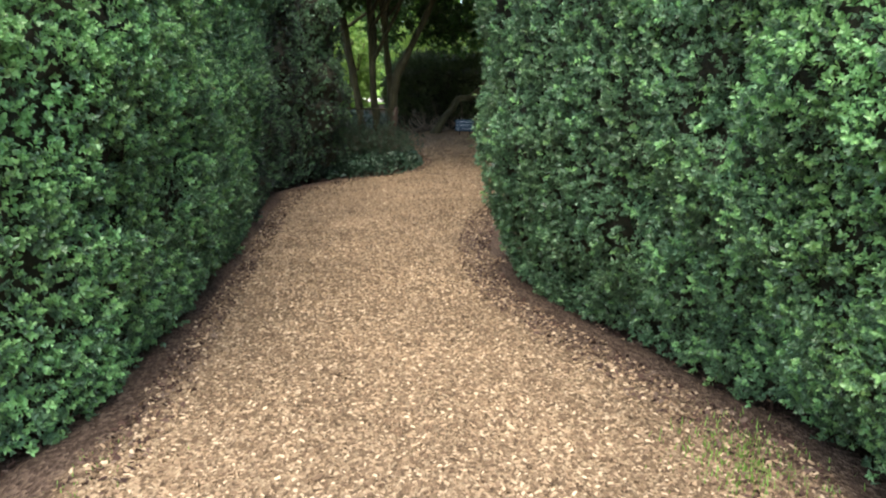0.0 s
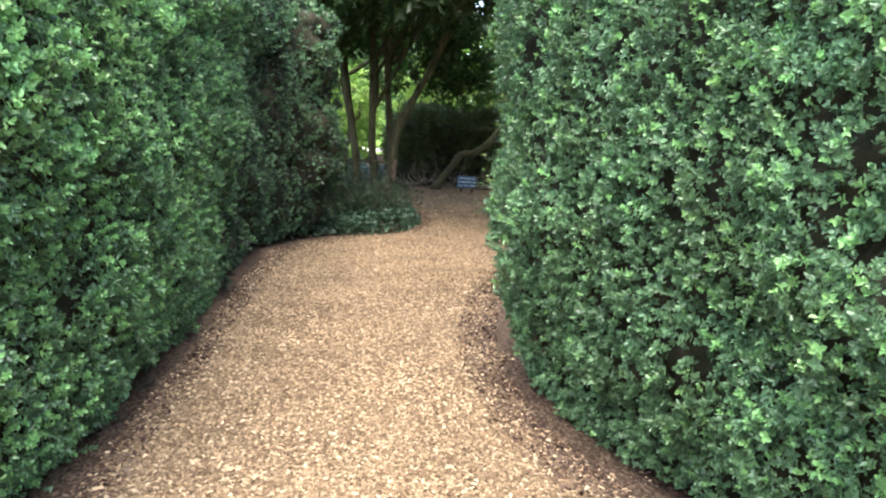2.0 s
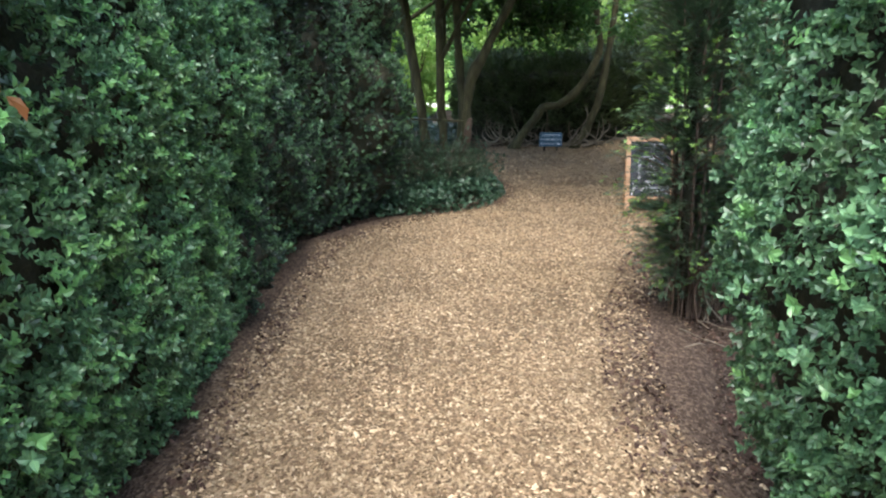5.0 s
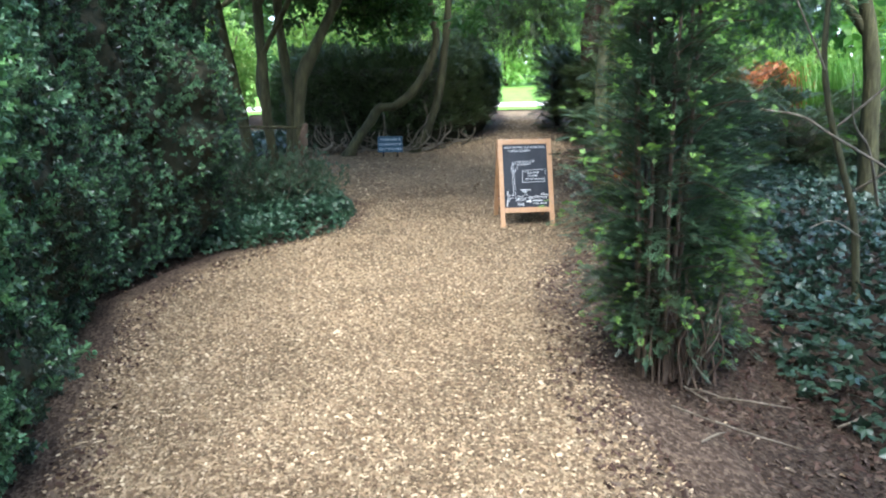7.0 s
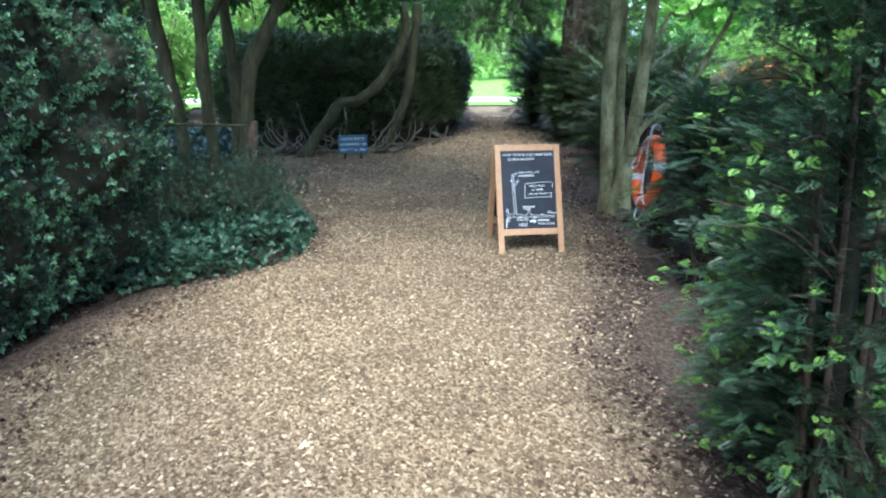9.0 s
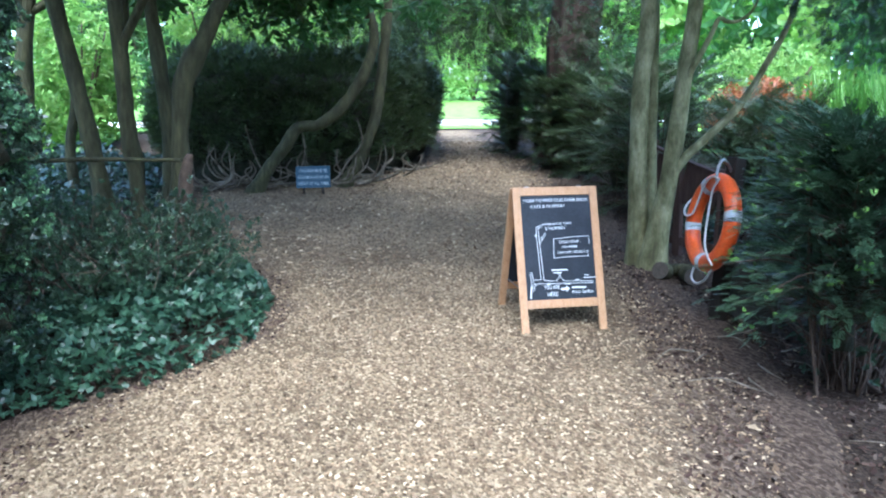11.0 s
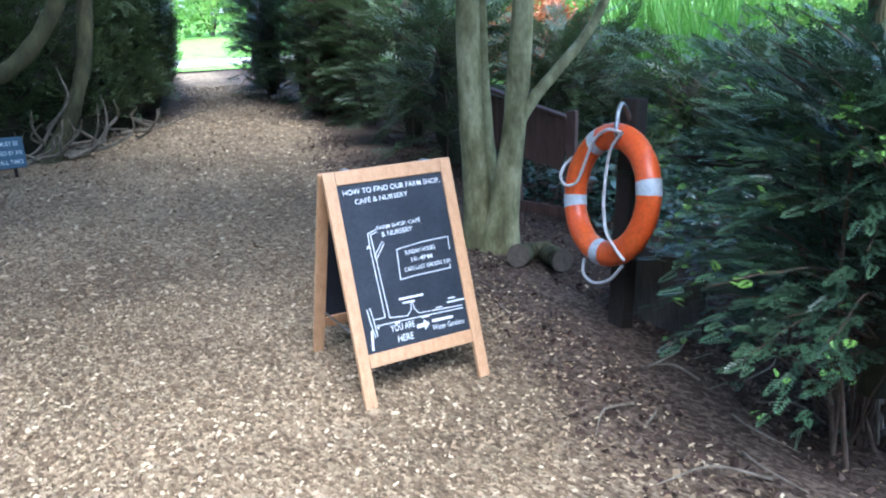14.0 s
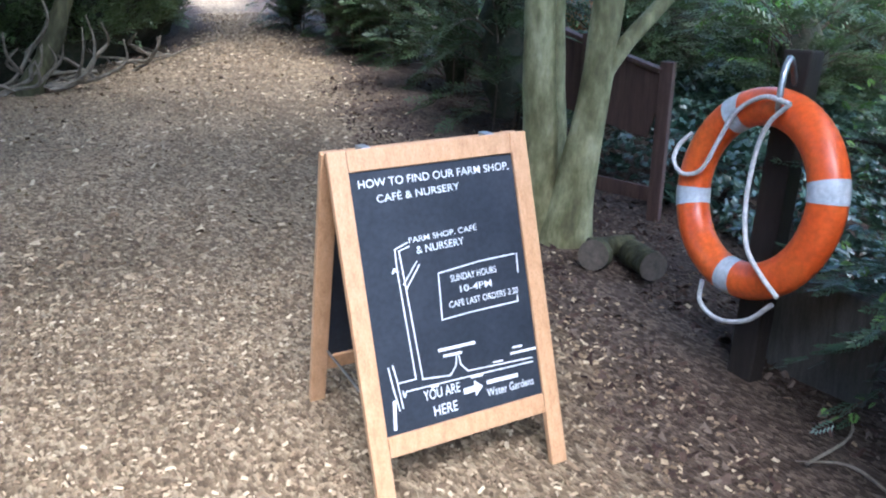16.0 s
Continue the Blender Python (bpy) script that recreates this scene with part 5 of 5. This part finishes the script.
def blades(name, label, category, xy, height, width, mat, seed):
    rng = np.random.default_rng(seed)
    n = len(xy)
    tv = np.array([[-0.5, 0, 0], [0.5, 0, 0], [0.45, 0.12, 0.5], [-0.45, 0.12, 0.5], [0.0, 0.42, 1.0], [0.0, 0.42, 1.0]])
    tv[4, 0], tv[5, 0] = 0.08, -0.08
    tf = np.array([[0, 1, 2, 3], [3, 2, 4, 5]])
    pos = np.c_[xy, ground_z(xy[:, 0], xy[:, 1])]
    a = rng.random(n) * 6.283
    h = height * rng.uniform(0.6, 1.1, n)
    c, s = np.cos(a), np.sin(a)
    x = tv[None, :, 0] * width
    y = tv[None, :, 1] * h[:, None] * rng.uniform(0.1, 1.1, (n, 1))
    v = np.stack([x * c[:, None] - y * s[:, None], x * s[:, None] + y * c[:, None], tv[None, :, 2] * h[:, None] + 0 * x], -1) + pos[:, None]
    f = (tf[None] + (np.arange(n) * 6)[:, None, None]).reshape(-1, 4)
    return tagged(link(name, quad_mesh(name, v.reshape(-1, 3), f), mat), label, category, kind="stuff")


rng = np.random.default_rng(9)
blades("reeds", "bright green strap leaves of waterside irises", "reeds", np.c_[rng.uniform(8.3, 12.5, 1500), rng.uniform(18.5, 21.0, 1500)], 1.75, 0.05, GRASS, 421)
blades("reeds", "bright green strap leaves of waterside irises", "reeds", np.c_[rng.uniform(8.5, 14, 900), rng.uniform(14.5, 18.0, 900)], 1.3, 0.05, GRASS, 422)
blades("grass_tuft", "small patch of green grass at path edge", "grass", np.c_[rng.normal(1.12, 0.13, 700), rng.normal(2.95, 0.2, 700)], 0.05, 0.006, GRASS, 423)
blades("grass_tuft", "thin grass at foot of hedge", "grass", np.c_[rng.normal(-1.55, 0.08, 90), rng.normal(2.75, 0.2, 90)], 0.04, 0.006, GRASS, 424)

# ---- loose bark chips and dead leaves ----


def chips(name, label, n, rows_y, seed, mat, size=(0.008, 0.03), share=(0.02, 0.98), flat=0.3, category="bark chips", tail=0):
    rng = np.random.default_rng(seed)
    y = rng.choice(rows_y, n) + rng.uniform(-0.1, 0.1, n)
    u = rng.uniform(*share, n) if share[1] > 1 or share[0] < 0 else share[0] + (share[1] - share[0]) * rng.beta(1.15, 1.15, n)
    if tail:
        u = np.where(rng.random(n) < 0.35, -rng.exponential(tail * 0.35, n) + 0.03, 0.97 + rng.exponential(tail, n))
    x0, x1 = np.interp(y, LEFT_Y, LEFT_X), np.interp(y, RIGHT_Y, RIGHT_X)
    x = x0 + (x1 - x0) * u
    if mat is CHIP:
        keep = rng.random(n) > 0.8 * soil_shade_share(x, y) ** 0.8
        x, y, u = x[keep], y[keep], u[keep]
        n = len(x)
    z = np.where((u > 0.04) & (u < 0.96), path_z(x, y), rough_ground(x, y)) + 0.002
    a = rng.random(n) * 6.283
    l = rng.uniform(*size, n)
    w, h = l * rng.uniform(0.3, 0.75, n), np.minimum(l * 0.3, 0.008) * rng.uniform(0.6, 1.3, n)
    t1, t2 = rng.normal(0, flat, n), rng.normal(0, flat, n)
    tv = np.array([[-1, -0.8, 0], [1, -1, 0], [0.85, 1, 0], [-1, 0.9, 0], [-0.75, 0.1, 1], [0.7, -0.15, 1]])
    tf = np.array([[0, 1, 5, 4], [4, 5, 2, 3]])
    X, Y, Z = tv[None, :, 0] * l[:, None] / 2, tv[None, :, 1] * w[:, None] / 2, tv[None, :, 2] * h[:, None]
    Z = Z + X * t1[:, None] + Y * t2[:, None]
    c, s = np.cos(a)[:, None], np.sin(a)[:, None]
    v = np.stack([X * c - Y * s + x[:, None], X * s + Y * c + y[:, None], Z + z[:, None]], -1)
    f = (tf[None] + (np.arange(n) * 6)[:, None, None]).reshape(-1, 4)
    return tagged(link(name, quad_mesh(name, v.reshape(-1, 3), f), mat), label, category, kind="stuff")


chips("bark_chips", "loose pale and tan bark chips on path", 52000, np.arange(0.6, 9.0, 0.1), 501, CHIP)
chips("bark_chips", "loose grey-brown bark chips on path", 40000, np.arange(9.0, 16.0, 0.1), 502, CHIP)
chips("bark_chips", "loose brown bark chips on wood path", 9000, np.arange(16.0, 26.0, 0.1), 503, CHIP, (0.02, 0.06))
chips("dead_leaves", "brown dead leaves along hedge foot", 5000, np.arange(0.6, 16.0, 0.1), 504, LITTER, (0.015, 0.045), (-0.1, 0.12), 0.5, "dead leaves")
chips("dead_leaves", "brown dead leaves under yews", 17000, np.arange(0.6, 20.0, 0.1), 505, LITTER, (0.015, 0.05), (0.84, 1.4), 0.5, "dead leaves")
chips("bark_chips", "bark chips strayed beside path", 12000, np.arange(0.6, 16.0, 0.1), 506, CHIP, (0.008, 0.03), tail=0.06)
chips("bark_chips", "a few large pale wood chips", 420, np.arange(1.0, 15.0, 0.1), 507, CHIP, (0.03, 0.065), (0.0, 1.05))

# ---- fallen sticks and one dead leaf in the hedge ----
rng = np.random.default_rng(61)
for k in range(22):
    x, y = (rng.uniform(1.35, 2.5), rng.uniform(11.3, 13.6)) if k < 14 else (rng.uniform(0.35, 1.2), rng.uniform(8.3, 9.2))
    z = float(ground_z(x, y)) + 0.025
    a, l = rng.random() * 6.28, rng.uniform(0.12, 0.45)
    e = limb("fallen_stick", [(x, y, z, 0.006), (x + np.cos(a) * l * 0.5, y + np.sin(a) * l * 0.5, z + 0.03, 0.005), (x + np.cos(a + 0.3) * l, y + np.sin(a + 0.3) * l, z + 0.01, 0.002)], DEAD, None, seg=6, n=4, seed=k)
    tagged(e, "thin dry stick lying on leaf mould", "stick", "fallen sticks")
v = np.vstack([one_leaf(0.075, 0.035, 0.4, (-1.9, 5.4, 1.6), (0.5, 0.3, -0.8), (1, -0.4, 0.3)), one_leaf(0.06, 0.03, 0.4, (-1.91, 5.36, 1.64), (0.4, -0.3, -0.7), (1, -0.4, 0.3))])
tagged(link("dead_leaf", quad_mesh("dead_leaf", v, np.vstack([LEAF_F, LEAF_F + 6])), RUST), "curled rust-brown dead leaf caught in box hedge", "leaf")
